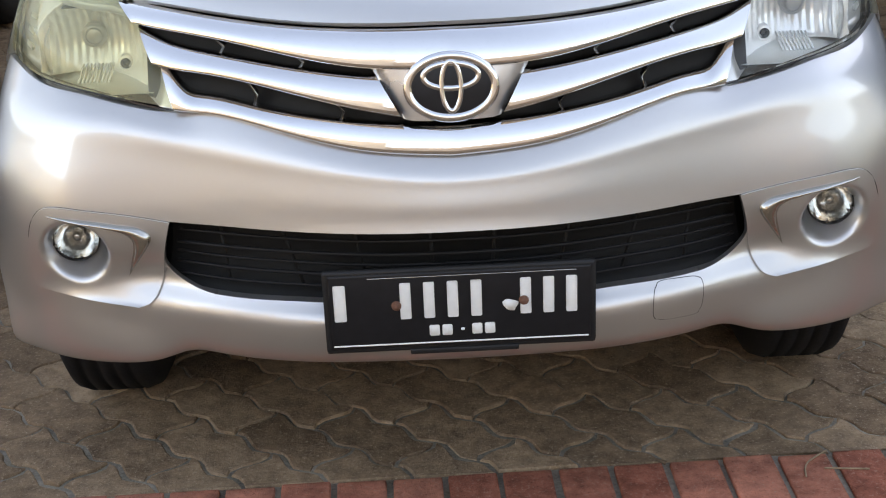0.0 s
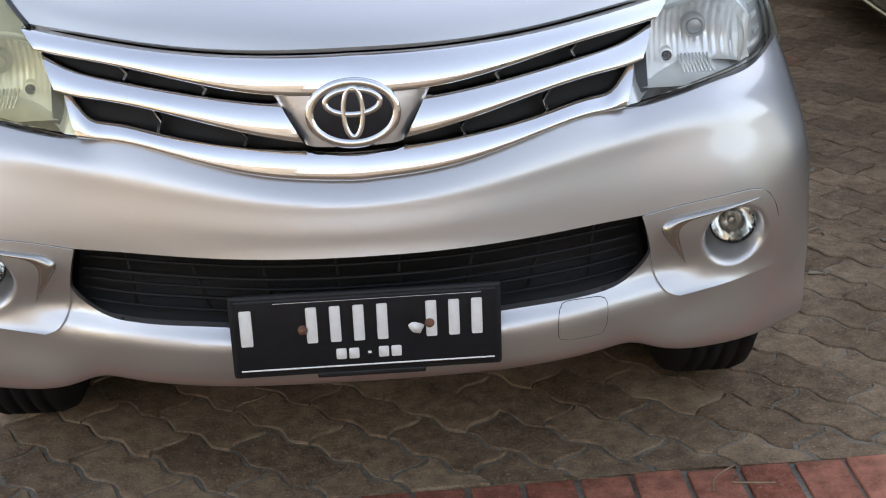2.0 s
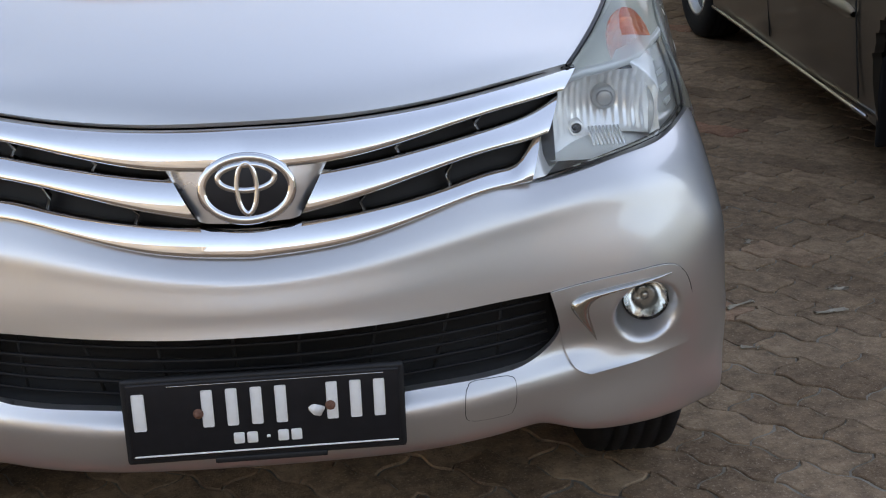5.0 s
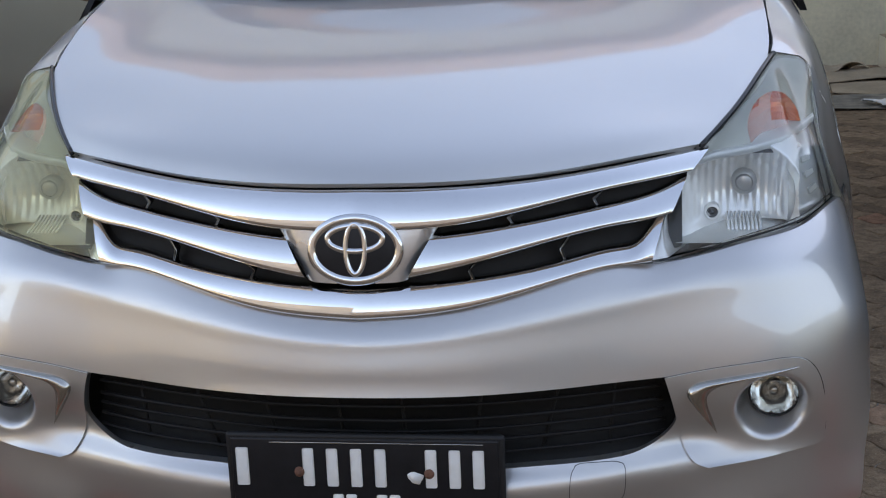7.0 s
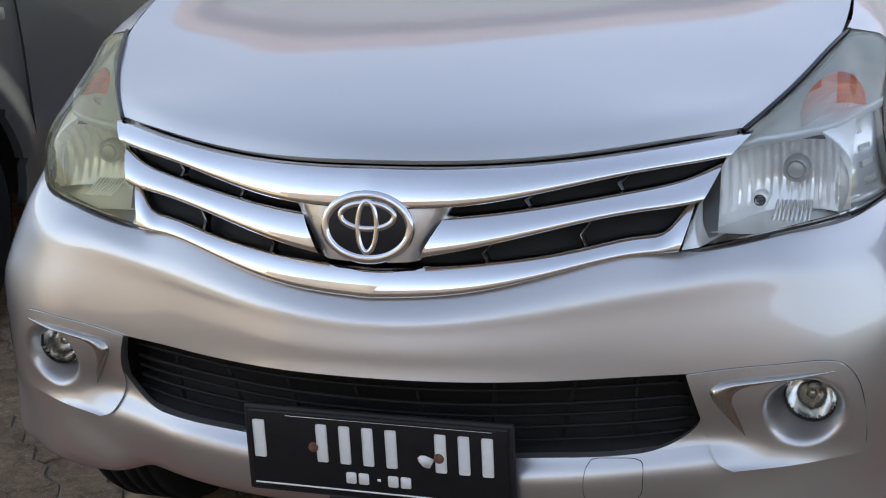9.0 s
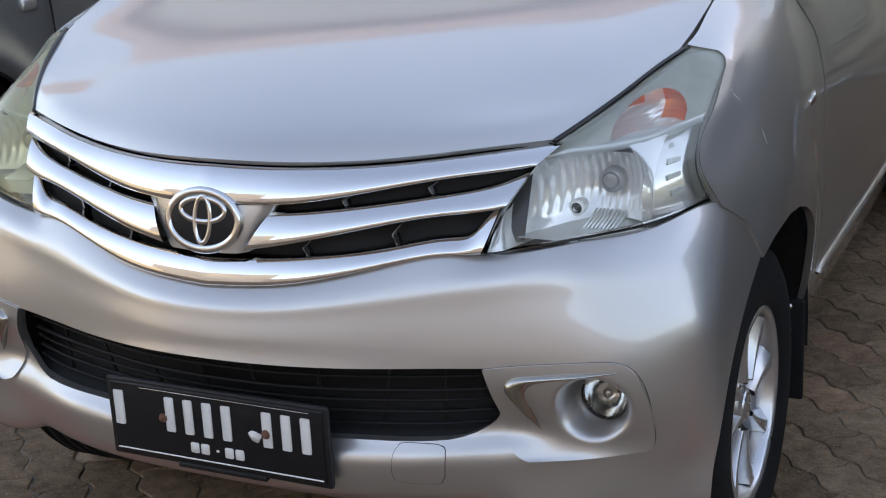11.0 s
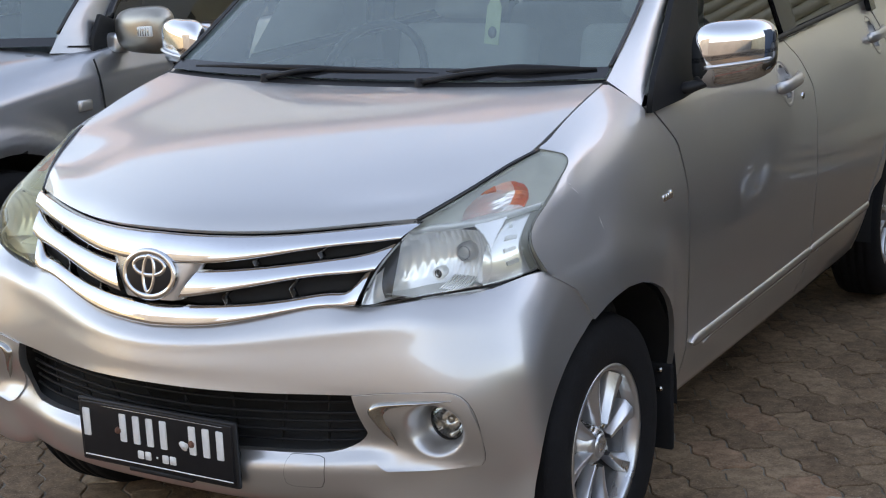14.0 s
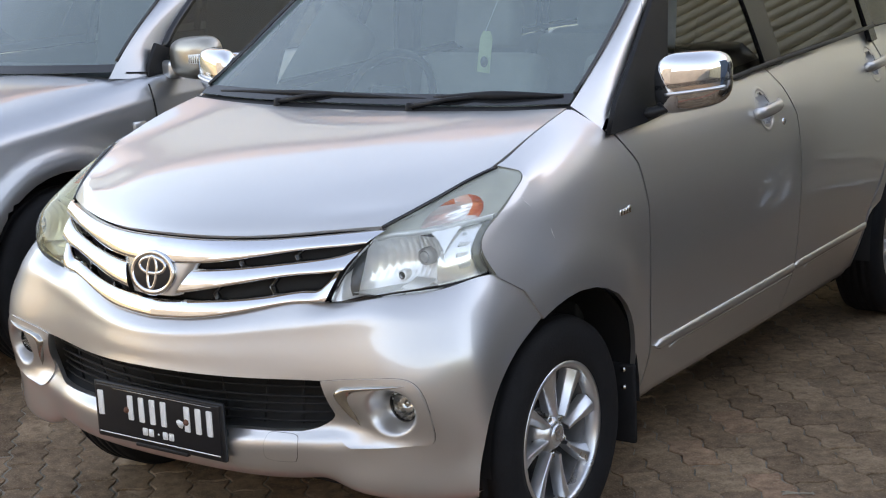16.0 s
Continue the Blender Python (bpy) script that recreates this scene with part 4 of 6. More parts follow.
# ---- headlights ----
for s in (1, -1):
    hl = new("headlight")
    hl.parent = car
    if s < 0:
        tagged(hl, "headlight with a yellowed, hazy lens")
    fix = lambda g: g * (s, 1, 1)
    outer = coons(HLB, HLT, HLL, HLR, 40, 34, 0.022)
    if np.cross(outer[0, 1] - outer[0, 0], outer[1, 0] - outer[0, 0])[1] > 0:
        inward = 1.0
    else:
        inward = -1.0
    pane = part("lens", flange(face_out(grid_bm(fix(outer[1:-1, 1:])), (0, 1.0, .5)), 0.006), LENS if s > 0 else LENS_OLD, hl)
    pane.visible_shadow = False
    # Black tube drawn for the dark gap between hood and lamp.
    part("hood_gap_line", tube([tuple(p) for p in curve([(s * (x - .003), y - .002, z + .001) for x, y, z in HLT[:5]], 24)], .0048, 8), GLOSS_BLACK, hl)
    rimg = pushed(coons(HLB, HLT, HLL, HLR, 80, 68, 0.022), inward * 0.010)
    m = np.ones((67, 79), bool)
    m[1:-1, 1:-1] = False
    part("seal", flange(face_out(grid_bm(fix(rimg), m), (0, 1.0, .5)), 0.008), GLOSS_BLACK, hl)
    # one deep fluted bowl, a plain side panel, a ledge and a second bowl for the turn signal
    fine_l = coons(HLB, HLT, HLL, HLR, 150, 120, 0.022)
    X, Y, Z = fine_l[..., 0], fine_l[..., 1], fine_l[..., 2]
    ledge_z = lambda x: np.interp(x, [.50, .555, .666, .733, .76], [.872, .886, .900, .914, .918])

    def lens_y(x, z):
        return float(fine_l.reshape(-1, 3)[((X - x) ** 2 + (Z - z) ** 2).argmin(), 1])

    cen = lambda q: (q[:-1, :-1] + q[1:, 1:]) / 2
    above = cen(Z) > ledge_z(cen(X))
    flutes = .0026 * np.abs(np.sin((X - .52) / .0125 * math.pi)) * np.clip((Z - .775) / .01, 0, 1)
    tiles = .0016 * np.abs(np.sin((Z - .70 + .0105 * (np.floor((X - .52) / .0125) % 2)) / .021 * math.pi)) * np.clip((Z - .835) / .02, 0, 1)
    par = .350 - 8.5 * ((X - .603) ** 2 + (Z - .826) ** 2) - flutes - tiles
    bowl = np.stack([X, np.maximum(par, Y + .014), Z], -1)
    side_zone = cen(X) > .690
    part("reflector", face_out(grid_bm(fix(bowl), ~above & ~side_zone), (s * .6, .8, .83)), REFLECTOR, hl, "fluted chrome bowl")
    panel = np.stack([X - .012, Y + .014 + .02 * np.clip((.74 - X) / .05, 0, 1), Z], -1)
    part("side_panel", face_out(grid_bm(fix(panel), ~above & (cen(X) > .684)), (0, 1.0, .5)), SIGNAL_BOWL, hl, "plain bright side of the lamp")
    sigp = .462 - .082 * (((X - .672) / .052) ** 2 + ((Z - .938) / .045) ** 2) - .0018 * np.abs(np.sin(14 * np.arctan2(Z - .934, X - .676))) - .0013 * np.abs(np.sin((Z - .9) / .0075 * math.pi))
    in_sig = cen(sigp - Y) > .018
    # Cells coloured orange where the bowl would mirror its amber bulb.
    orange = (cen(X) > .657) & (cen(Z) > .912) | (cen(X) < .634) & (cen(Z) > .940)
    upper = np.stack([X, np.where(sigp - Y > .018, sigp, Y + .018), Z], -1)
    part("signal_reflector", face_out(grid_bm(fix(upper), above & in_sig & ~orange), (s * .66, .9, .94)), SIGNAL_BOWL, hl, "fluted pale signal bowl")
    part("bulb_reflection", face_out(grid_bm(fix(upper), above & in_sig & orange), (s * .66, .9, .94)), AMBER_REFLECTION, hl, "orange reflections of the bulb painted into the signal bowl")
    part("upper_trim", face_out(grid_bm(fix(np.stack([X, Y + .018, Z], -1)), above & ~in_sig), (0, 1.0, .5)), LAMP_SHADE, hl, "grey-green trim behind the lens")
    # floor of the bowl, with a fan of small ribs
    fl = np.array([[(px, max(py, lens_y(px, .775) + .012), pz) for px in np.linspace(.490, .690, 24)] for py, pz in ((.19, .756 + .004), (.25, .760), (.30, .764), (.35, .772), (.385, .785))])
    part("bowl_floor", face_out(grid_bm(fix(fl)), (s * .6, .3, .2)), LAMP_TRIM, hl)
    for k in range(9):
        px = .577 + k * .0065
        part("floor_rib", tube([(s * px, .262, .763), (s * (px + .001), .300, .770), (s * (px + .001), .325, .777)], .0020, 6), REFLECTOR, hl)
    # bulb shield, adjuster hole
    ln = Matrix.Translation((s * .605, .326, .828)) @ Matrix.Rotation(radians(-90 - s * 3), 4, "Z")
    part("bulb_shield", moved(lathe([(.0, .009), (.0115, .009), (.0135, .007), (.0138, -.05)], 30), ln), LAMP_SATIN, hl)
    part("bulb_ring", moved(lathe([(.0150, .006), (.0205, .004), (.0212, -.004), (.0205, -.05)], 30), ln), LAMP_SATIN, hl)
    ah = Matrix.Translation((s * .552, .304, .783)) @ Matrix.Rotation(radians(-90), 4, "Z")
    part("adjuster_rim", moved(lathe([(.0095, .006), (.0125, .006), (.0135, .0), (.0135, -.06)], 24), ah), REFLECTOR, hl)
    part("adjuster", moved(lathe([(.0, .002), (.0055, .002), (.007, -.002), (.0095, .004)], 20), ah), GLOSS_BLACK, hl)
    # ledge under the turn signal
    lx = np.linspace(.520, .728, 30)
    rows = []
    for dy, dz2 in ((.050, -.007), (.014, -.007), (.010, -.004), (.010, .004), (.013, .006), (.085, .006)):
        rows.append([(px, lens_y(px, float(ledge_z(px))) + dy, float(ledge_z(px)) + dz2) for px in lx])
    part("ledge", face_out(grid_bm(fix(np.array(rows))), (s * .62, .8, .88)), LAMP_TRIM, hl)
    part("ledge_slot", block(min(s * .612, s * .662), .300, .882, max(s * .612, s * .662), .345, .890, .002), CAVITY, hl)
    for k in range(4):
        r0 = 3 + 3 * k
        lug = pushed(outer, inward * 0.017)[r0:r0 + 2, 33:37]
        part("side_step", flange(face_out(grid_bm(fix(lug)), (0, 1.0, .5)), 0.004), LAMP_TRIM, hl)
    part("lens_wall", face_out(grid_bm(fix(pushed(outer, inward * 0.009)[1:-1, 37:])), (0, 1.0, .5)), LENS_WALL, hl, "dull olive edge of the lens")
    border = curve(HLR, 40)
    bridge = np.array([[(x - .004, y + .003, z), ((x + max(x, flank(y, z))) / 2, y + .001, z), (max(x, flank(y, z) - .001), y + .0022, z)] for x, y, z in border])
    part("lens_rim", face_out(grid_bm(fix(bridge)), (0, 1.0, .5)), LENS_WALL, hl, "dull olive rim beside the fender")

# ---- flanks, doors and glass of the silver car ----
def green_x(z, y=1.5):
    """Half width of the glasshouse above the belt line."""
    return .742 - (z - 1.10) * .29 - .02 * max(0, (y - 2.6)) ** 2


FD_F = [(1.120, .285), (1.114, .406), (1.092, .522), (1.082, .68), (1.086, .829), (1.060, .951), (.985, 1.038), (.975, 1.045)]
FD_R = [(2.128, .285), (2.138, .406), (2.147, .522), (2.155, .68), (2.160, .829), (2.162, .946), (2.115, 1.040), (2.040, 1.118)]
RD_F = [(y + .007, z) for y, z in FD_R]
RD_R = [(2.80, .285), (2.815, .406), (2.845, .492), (2.95, .580), (3.04, .70), (3.09, .85), (3.10, 1.0), (3.08, 1.150)]


def between(front, rear, s, nu=78, nv=70, out=0.0):
    f = np.array([np.interp(np.linspace(0, len(front) - 1, nv), range(len(front)), [p[k] for p in front]) for k in (0, 1)]).T
    r = np.array([np.interp(np.linspace(0, len(rear) - 1, nv), range(len(rear)), [p[k] for p in rear]) for k in (0, 1)]).T
    g = []
    for a, b in zip(f, r):
        g.append([(s * (flank(y, z) + out), y, z) for y, z in [a + (b - a) * k for k in np.linspace(0, 1, nu)]])
    return np.array(g)


def glass_sheet(poly, s, inset=.004, n=10):
    """A pane of the glasshouse from four corners (y, z): front low, rear low, rear top, front top."""
    (a, b, c, d) = [np.array(p) for p in poly]
    g = []
    for v in np.linspace(0, 1, n):
        row = []
        for u in np.linspace(0, 1, n):
            y, z = (a * (1 - u) + b * u) * (1 - v) + (d * (1 - u) + c * u) * v
            row.append((s * (green_x(z, y) - inset + .006 * math.sin(math.pi * v)), y, z))
        g.append(row)
    return np.array(g)


def handle_set(parent, s, y, z):
    x = flank(y, z)
    bowl = lathe([(.063, -.0005), (.058, .0014), (.052, -.0004), (.045, -.008), (.028, -.020), (.0, -.026)], 32)
    for v in bowl.verts:
        v.co.z *= 1.12
        v.co.x += flank(y + v.co.y * s, z + v.co.z) - x + .001
    part("handle_bowl", moved(bowl, Matrix.Translation((s * x, y, z)) @ Matrix.Rotation(0 if s > 0 else math.pi, 4, "Z")), PAINT, parent)
    pts = [(s * (x + .002), y - .088, z - .006), (s * (x + .018), y - .070, z - .005), (s * (x + .025), y - .03, z - .002), (s * (x + .025), y + .04, z + .003), (s * (x + .018), y + .080, z + .006), (s * (x + .002), y + .098, z + .007)]
    part("handle", tube([tuple(p) for p in curve(pts, 18)], [.008] + [.0125] * 16 + [.008], 10, 1.5), PAINT, parent)
    return x


for s in (1, -1):
    for nm, f, r, hy in (("front_door", FD_F, FD_R, 1.925), ("rear_door", RD_F, RD_R, 2.985)):
        hz = .988 if nm == "front_door" else 1.030
        dg = between(f, r, s)
        dc = (dg[:-1, :-1] + dg[1:, 1:]) / 2
        door = part(nm, flange(face_out(grid_bm(dg, np.hypot(dc[..., 1] - hy, (dc[..., 2] - hz) / 1.12) > .044), (0, 2, .6)), .02, (-s, 0, 0)), PAINT, car)
        x = handle_set(door, s, hy, hz)
        if nm == "front_door":
            part("door_lock", moved(lathe([(.0, .002), (.006, .002), (.009, .004), (.011, .003), (.011, -.004)], 18), Matrix.Translation((s * flank(2.048, .934), 2.048, .934)) @ Matrix.Rotation(0 if s > 0 else math.pi, 4, "Z")), CHROME, door)
        y0, y1 = (1.128, 2.134) if nm == "front_door" else (2.146, 2.835)
        za, zb = (.421, .436) if nm == "front_door" else (.437, .446)
        rows = []
        for q, o in ((-.016, -.002), (-.013, .006), (0, .010), (.010, .009), (.014, .002)):
            rows.append([(s * (flank(y, .43) + o), y, za + (zb - za) * (y - y0) / (y1 - y0) + q * (min(1, (y - y0) / .03 + .2))) for y in np.linspace(y0, y1, 30)])
        part("side_moulding", flange(face_out(grid_bm(np.array(rows)), (0, 2, .43)), .004, (-s, 0, 0)), PAINT, door)
        lip = [(s * (flank(y, .40) + .003), y, za - .022 + .012 * ((y - y0) / (y1 - y0)) - .030 * max(0, .12 - (y - y0)) / .12) for y in np.linspace(y0 + .10, y1, 20)]
        part("crease_strip", tube(lip, .0035, 6), PAINT, door)
    # sill under the doors
    rows = [[(s * (flank(y, max(z, .28)) + o), y, z) for y in np.linspace(1.036, 2.80, 30)] for z, o in ((.288, -.004), (.268, -.012), (.246, -.030), (.236, -.07), (.236, -.16))]
    part("sill", face_out(grid_bm(np.array(rows)), (0, 2, .6)), PAINT, car)
    # rear quarter with its arch
    lo = [(2.822, .285), (2.83, .40), (2.87, .49)] + [(3.312 + .372 * math.cos(radians(a)), .325 + .372 * math.sin(radians(a))) for a in range(150, -1, -10)] + [(3.70, .285), (3.86, .30)]
    up = [(2.826, .285), (2.836, .41), (2.875, .50), (2.975, .58), (3.06, .70), (3.11, .85), (3.115, 1.0), (3.10, 1.15), (3.25, 1.155), (3.40, 1.15), (3.6, 1.14), (3.8, 1.12), (3.92, 1.05), (3.94, .8), (3.93, .5), (3.90, .32)]
    k = 40
    lo2 = [np.interp(np.linspace(0, len(lo) - 1, k), range(len(lo)), [p[i] for p in lo]) for i in (0, 1)]
    up2 = [np.interp(np.linspace(0, len(up) - 1, k), range(len(up)), [p[i] for p in up]) for i in (0, 1)]
    part("rear_quarter", flange(face_out(grid_bm(side_sheet(list(zip(*lo2)), list(zip(*up2)), s, 60, 14)), (0, 3.2, .6)), .02, (-s, 0, 0)), PAINT, car)
    arch = [(3.312 + .40 * math.cos(radians(a)), .325 + .40 * math.sin(radians(a))) for a in range(185, -6, -10)]
    part("wheel_arch_liner", grid_bm(np.array([[(s * x, y, z) for y, z in arch] for x in (.79, .70, .48)])), CAVITY, car)
    # black window surround, panes
    part("door_frame", grid_bm(np.array([[(s * (green_x(z, y) - .016), y, z) for y, z in [(.985, 1.05), (1.3, 1.07), (1.62, 1.09), (2.034, 1.112), (2.6, 1.14), (3.10, 1.158), (3.62, 1.16)]],
                                         [(s * (green_x(z, y) - .016), y, z) for y, z in [(.995, 1.075), (1.3, 1.10), (1.62, 1.115), (2.034, 1.135), (2.6, 1.16), (3.10, 1.175), (3.62, 1.18)]]])), BLACK, car)
    part("belt_strip", tube([(s * (green_x(z, y) + .004), y, z) for y, z in ((1.28, 1.078), (1.6, 1.092), (2.03, 1.116), (2.5, 1.135), (3.1, 1.160))], .008, 8), BLACK, car)
    # corner trim at the mirror
    g = np.array([[(s * (max(green_x(z, y), .745 if z < 1.06 else .733 if z < 1.15 else 0) + .010), y, z) for y, z in ((.935, 1.038), (1.015, 1.114), (1.155, 1.206), (1.375, 1.362), (1.65, 1.535))],
                  [(s * (green_x(z, y) + .012), y, z) for y, z in ((1.14, 1.045), (1.18, 1.118), (1.27, 1.206), (1.43, 1.362), (1.675, 1.535))],
                  [(s * (green_x(z, y) + .010), y, z) for y, z in ((1.35, 1.062), (1.355, 1.118), (1.37, 1.206), (1.47, 1.362), (1.69, 1.535))]])
    part("corner_trim", flange(face_out(grid_bm(g), (0, 1.4, 1.1)), .014, (-s, 0, 0)), GRILLE_BLACK, car)
    for nm, poly, mt in (("front_window", ((1.34, 1.072), (2.035, 1.112), (1.925, 1.545), (1.67, 1.535)), GLASS_DARK), ("rear_window", ((2.163, 1.118), (3.05, 1.155), (2.95, 1.545), (2.085, 1.550)), GLASS_DARK), ("quarter_window", ((3.10, 1.16), (3.60, 1.16), (3.52, 1.46), (3.01, 1.54)), GLASS_DARK)):
        part(nm, face_out(grid_bm(glass_sheet(poly, s)), (0, 2.2, 1.2)), mt, car)
    for ya, yb, yc, yd in ((2.035, 2.165, 2.07, 1.925), (3.05, 3.11, 3.02, 2.94)):
        part("pillar_trim", flange(face_out(grid_bm(glass_sheet(((ya - .004, 1.105), (yb + .004, 1.11), (yc + .01, 1.55), (yd - .004, 1.55)), s, -.004)), (0, 2.2, 1.2)), .02, (-s, 0, 0)), GLOSS_BLACK, car)
    # A pillar and roof rail in body colour
    aw = [(.667, .912, 1.115), (.655, 1.085, 1.212), (.628, 1.335, 1.370), (.575, 1.70, 1.585), (.552, 2.2, 1.650), (.55, 3.0, 1.655), (.53, 3.7, 1.60)]
    ao = [(.740, .945, 1.050), (.694, 1.180, 1.205), (.652, 1.395, 1.360), (.612, 1.66, 1.535), (.602, 2.2, 1.585), (.600, 3.0, 1.575), (.575, 3.66, 1.50)]
    a, b = curve(aw, 40), curve(ao, 40)
    lean = np.clip(np.arange(40) / 7, .12, 1)
    g = np.array([a * (1 - f) + b * f + np.array([(.020, -.006, .010)]) * math.sin(math.pi * f) * lean[:, None] for f in np.linspace(0, 1, 9)]) * (s, 1, 1)
    part("roof_pillar", flange(face_out(grid_bm(g), (0, 2.0, 1.2)), .016), PAINT, car)
    sm = [a[7] * (1 - f) + b[6] * f + np.array([.020, -.006, .010]) * math.sin(math.pi * f) * lean[6] for f in np.linspace(0, 1, 9)]
    part("pillar_seam", tube([(s * p[0], p[1], p[2] + .0005) for p in sm], .0018, 6), CAVITY, car)
    # mirror
    mi = new("door_mirror")
    mi.parent = car
    cx, cy, cz = .872, 1.225, 1.152
    bm = bmesh.new()
    bmesh.ops.create_uvsphere(bm, u_segments=40, v_segments=24, radius=1)
    for v in bm.verts:
        x, y, z = v.co
        k = (abs(x) ** 3.6 + abs(y) ** 2.6 + abs(z) ** 3.2) ** (-1 / 3.1) if v.co.length else 1
        x, y, z = x * k, y * k, z * k
        taper = 1 - .10 * x
        v.co = (cx + x * .098, cy + (y if y > 0 else y * (1.0 - .18 * abs(x) ** 2)) * (.062 if y < 0 else .022) + x * .026, cz + (z * .080 * taper) + x * .012)
    lower, upper = bm.copy(), bm
    for b2, keepf in ((upper, lambda c: c.z > 1.142 + (c.x - cx) * .12), (lower, lambda c: c.z <= 1.152 + (c.x - cx) * .12)):
        bmesh.ops.delete(b2, geom=[f for f in b2.faces if not keepf(f.calc_center_median())], context="FACES")
    part("mirror_cap", moved(upper, Matrix.Diagonal((s, 1, 1, 1))), CHROME, mi, "polished chrome mirror cap")
    part("mirror_base_shell", moved(lower, Matrix.Diagonal((s, 1, 1, 1))), CHROME, mi)
    lampg = [(cx - .055 + .148 * t, cy - .0595 + .016 * abs(2 * t - .75) ** 2.4 + (-.055 + .148 * t) * .26, cz - .026 + (-.055 + .148 * t) * .13) for t in np.linspace(0, 1, 16)]
    part("repeater", tube([(s * x, y, z) for x, y, z in lampg], .0058, 8, .9), ALLOY, mi, "clear turn repeater strip")
    part("mirror_arm", tube([(s * .735, 1.16, 1.062), (s * .775, 1.175, 1.070), (s * .815, 1.195, 1.083), (s * .86, 1.21, 1.095)], [.030, .028, .022, .018], 12, .55), BLACK, mi)
    part("mirror_glass", block(min(s * .79, s * .955), 1.243, 1.10, max(s * .79, s * .955), 1.247, 1.215, .002), CHROME, mi)
    part("window_seal", tube([(s * x, y, z) for x, y, z in [(p[0] - .004, p[1] - .004, p[2] + .006) for p in curve(aw[:4], 20)[1:]]], .006, 8), GLOSS_BLACK, car)

# windscreen, roof and tail
WS = [[(0, .862, 1.108), (.25, .866, 1.109), (.48, .885, 1.112), (.662, .915, 1.118)],
      [(0, 1.040, 1.214), (.25, 1.043, 1.214), (.47, 1.058, 1.214), (.650, 1.088, 1.214)],
      [(0, 1.300, 1.375), (.24, 1.302, 1.375), (.45, 1.315, 1.373), (.622, 1.338, 1.370)],
      [(0, 1.660, 1.605), (.22, 1.663, 1.604), (.40, 1.676, 1.597), (.568, 1.702, 1.585)]]
ws = Surface(WS, True)
pane = part("windscreen", face_out(grid_bm(ws.at(np.linspace(0, ws.u[-1], 40), np.linspace(0, ws.v[-1], 30))), (0, 2, 1.0)), GLASS, car)
pane.visible_shadow = False
band = ws.at(np.linspace(0, ws.u[-1], 40), np.linspace(0, ws.v[1] * .24, 5)) + (0, -.0015, .0025)
part("windscreen_band", face_out(grid_bm(band), (0, 2, 1.0)), GLOSS_BLACK, car, "black printed band at the foot of the glass")
rf = Surface([[(0, 1.655, 1.610), (.22, 1.66, 1.608), (.40, 1.675, 1.600), (.575, 1.70, 1.588)], [(0, 2.2, 1.680), (.22, 2.2, 1.678), (.40, 2.2, 1.670), (.556, 2.2, 1.652)], [(0, 3.0, 1.69), (.22, 3.0, 1.688), (.40, 3.0, 1.678), (.555, 3.0, 1.657)], [(0, 3.75, 1.64), (.22, 3.745, 1.638), (.40, 3.73, 1.628), (.535, 3.70, 1.603)]], True)
part("roof", flange(face_out(grid_bm(rf.at(np.linspace(0, rf.u[-1], 40), np.linspace(0, rf.v[-1], 30))), (0, 2.5, 1)), .02), PAINT, car)
tg = Surface([[(0, 3.75, 1.63), (.3, 3.745, 1.63), (.54, 3.69, 1.60)], [(0, 3.90, 1.15), (.35, 3.885, 1.15), (.68, 3.80, 1.13)], [(0, 3.97, .85), (.4, 3.955, .85), (.745, 3.88, .85)], [(0, 3.98, .55), (.4, 3.965, .55), (.745, 3.88, .55)], [(0, 3.94, .30), (.4, 3.93, .30), (.72, 3.85, .30)]], True)
part("tailgate", flange(face_out(grid_bm(tg.at(np.linspace(0, tg.u[-1], 30), np.linspace(0, tg.v[-1], 30))), (0, 2.5, 1)), .02), PAINT, car)
part("rear_screen", face_out(grid_bm(tg.at(np.linspace(tg.u[-1] * .14, tg.u[-1] * .86, 20), np.linspace(tg.v[0] + .08, tg.v[1] - .04, 10)) + (0, .006, .002)), (0, 2.5, 1)), GLASS_DARK, car)
part("underbody", joined(block(-.60, .92, .22, .60, 3.8, .30, .02), block(-.44, .24, .24, .44, 1.0, .32, .02)), CAVITY, car)
part("cowl", face_out(grid_bm(Surface([[(0, .830, 1.086), (.3, .838, 1.088), (.5, .855, 1.092), (.70, .895, 1.10)], [(0, .870, 1.107), (.3, .875, 1.108), (.5, .895, 1.112), (.68, .93, 1.118)]], True).at(np.linspace(0, 1.37, 30), np.linspace(0, .04, 3))), (0, 2, .9)), BLACK, car)
part("firewall", block(-.66, .93, .40, .66, .97, 1.06, .01), CAVITY, car)

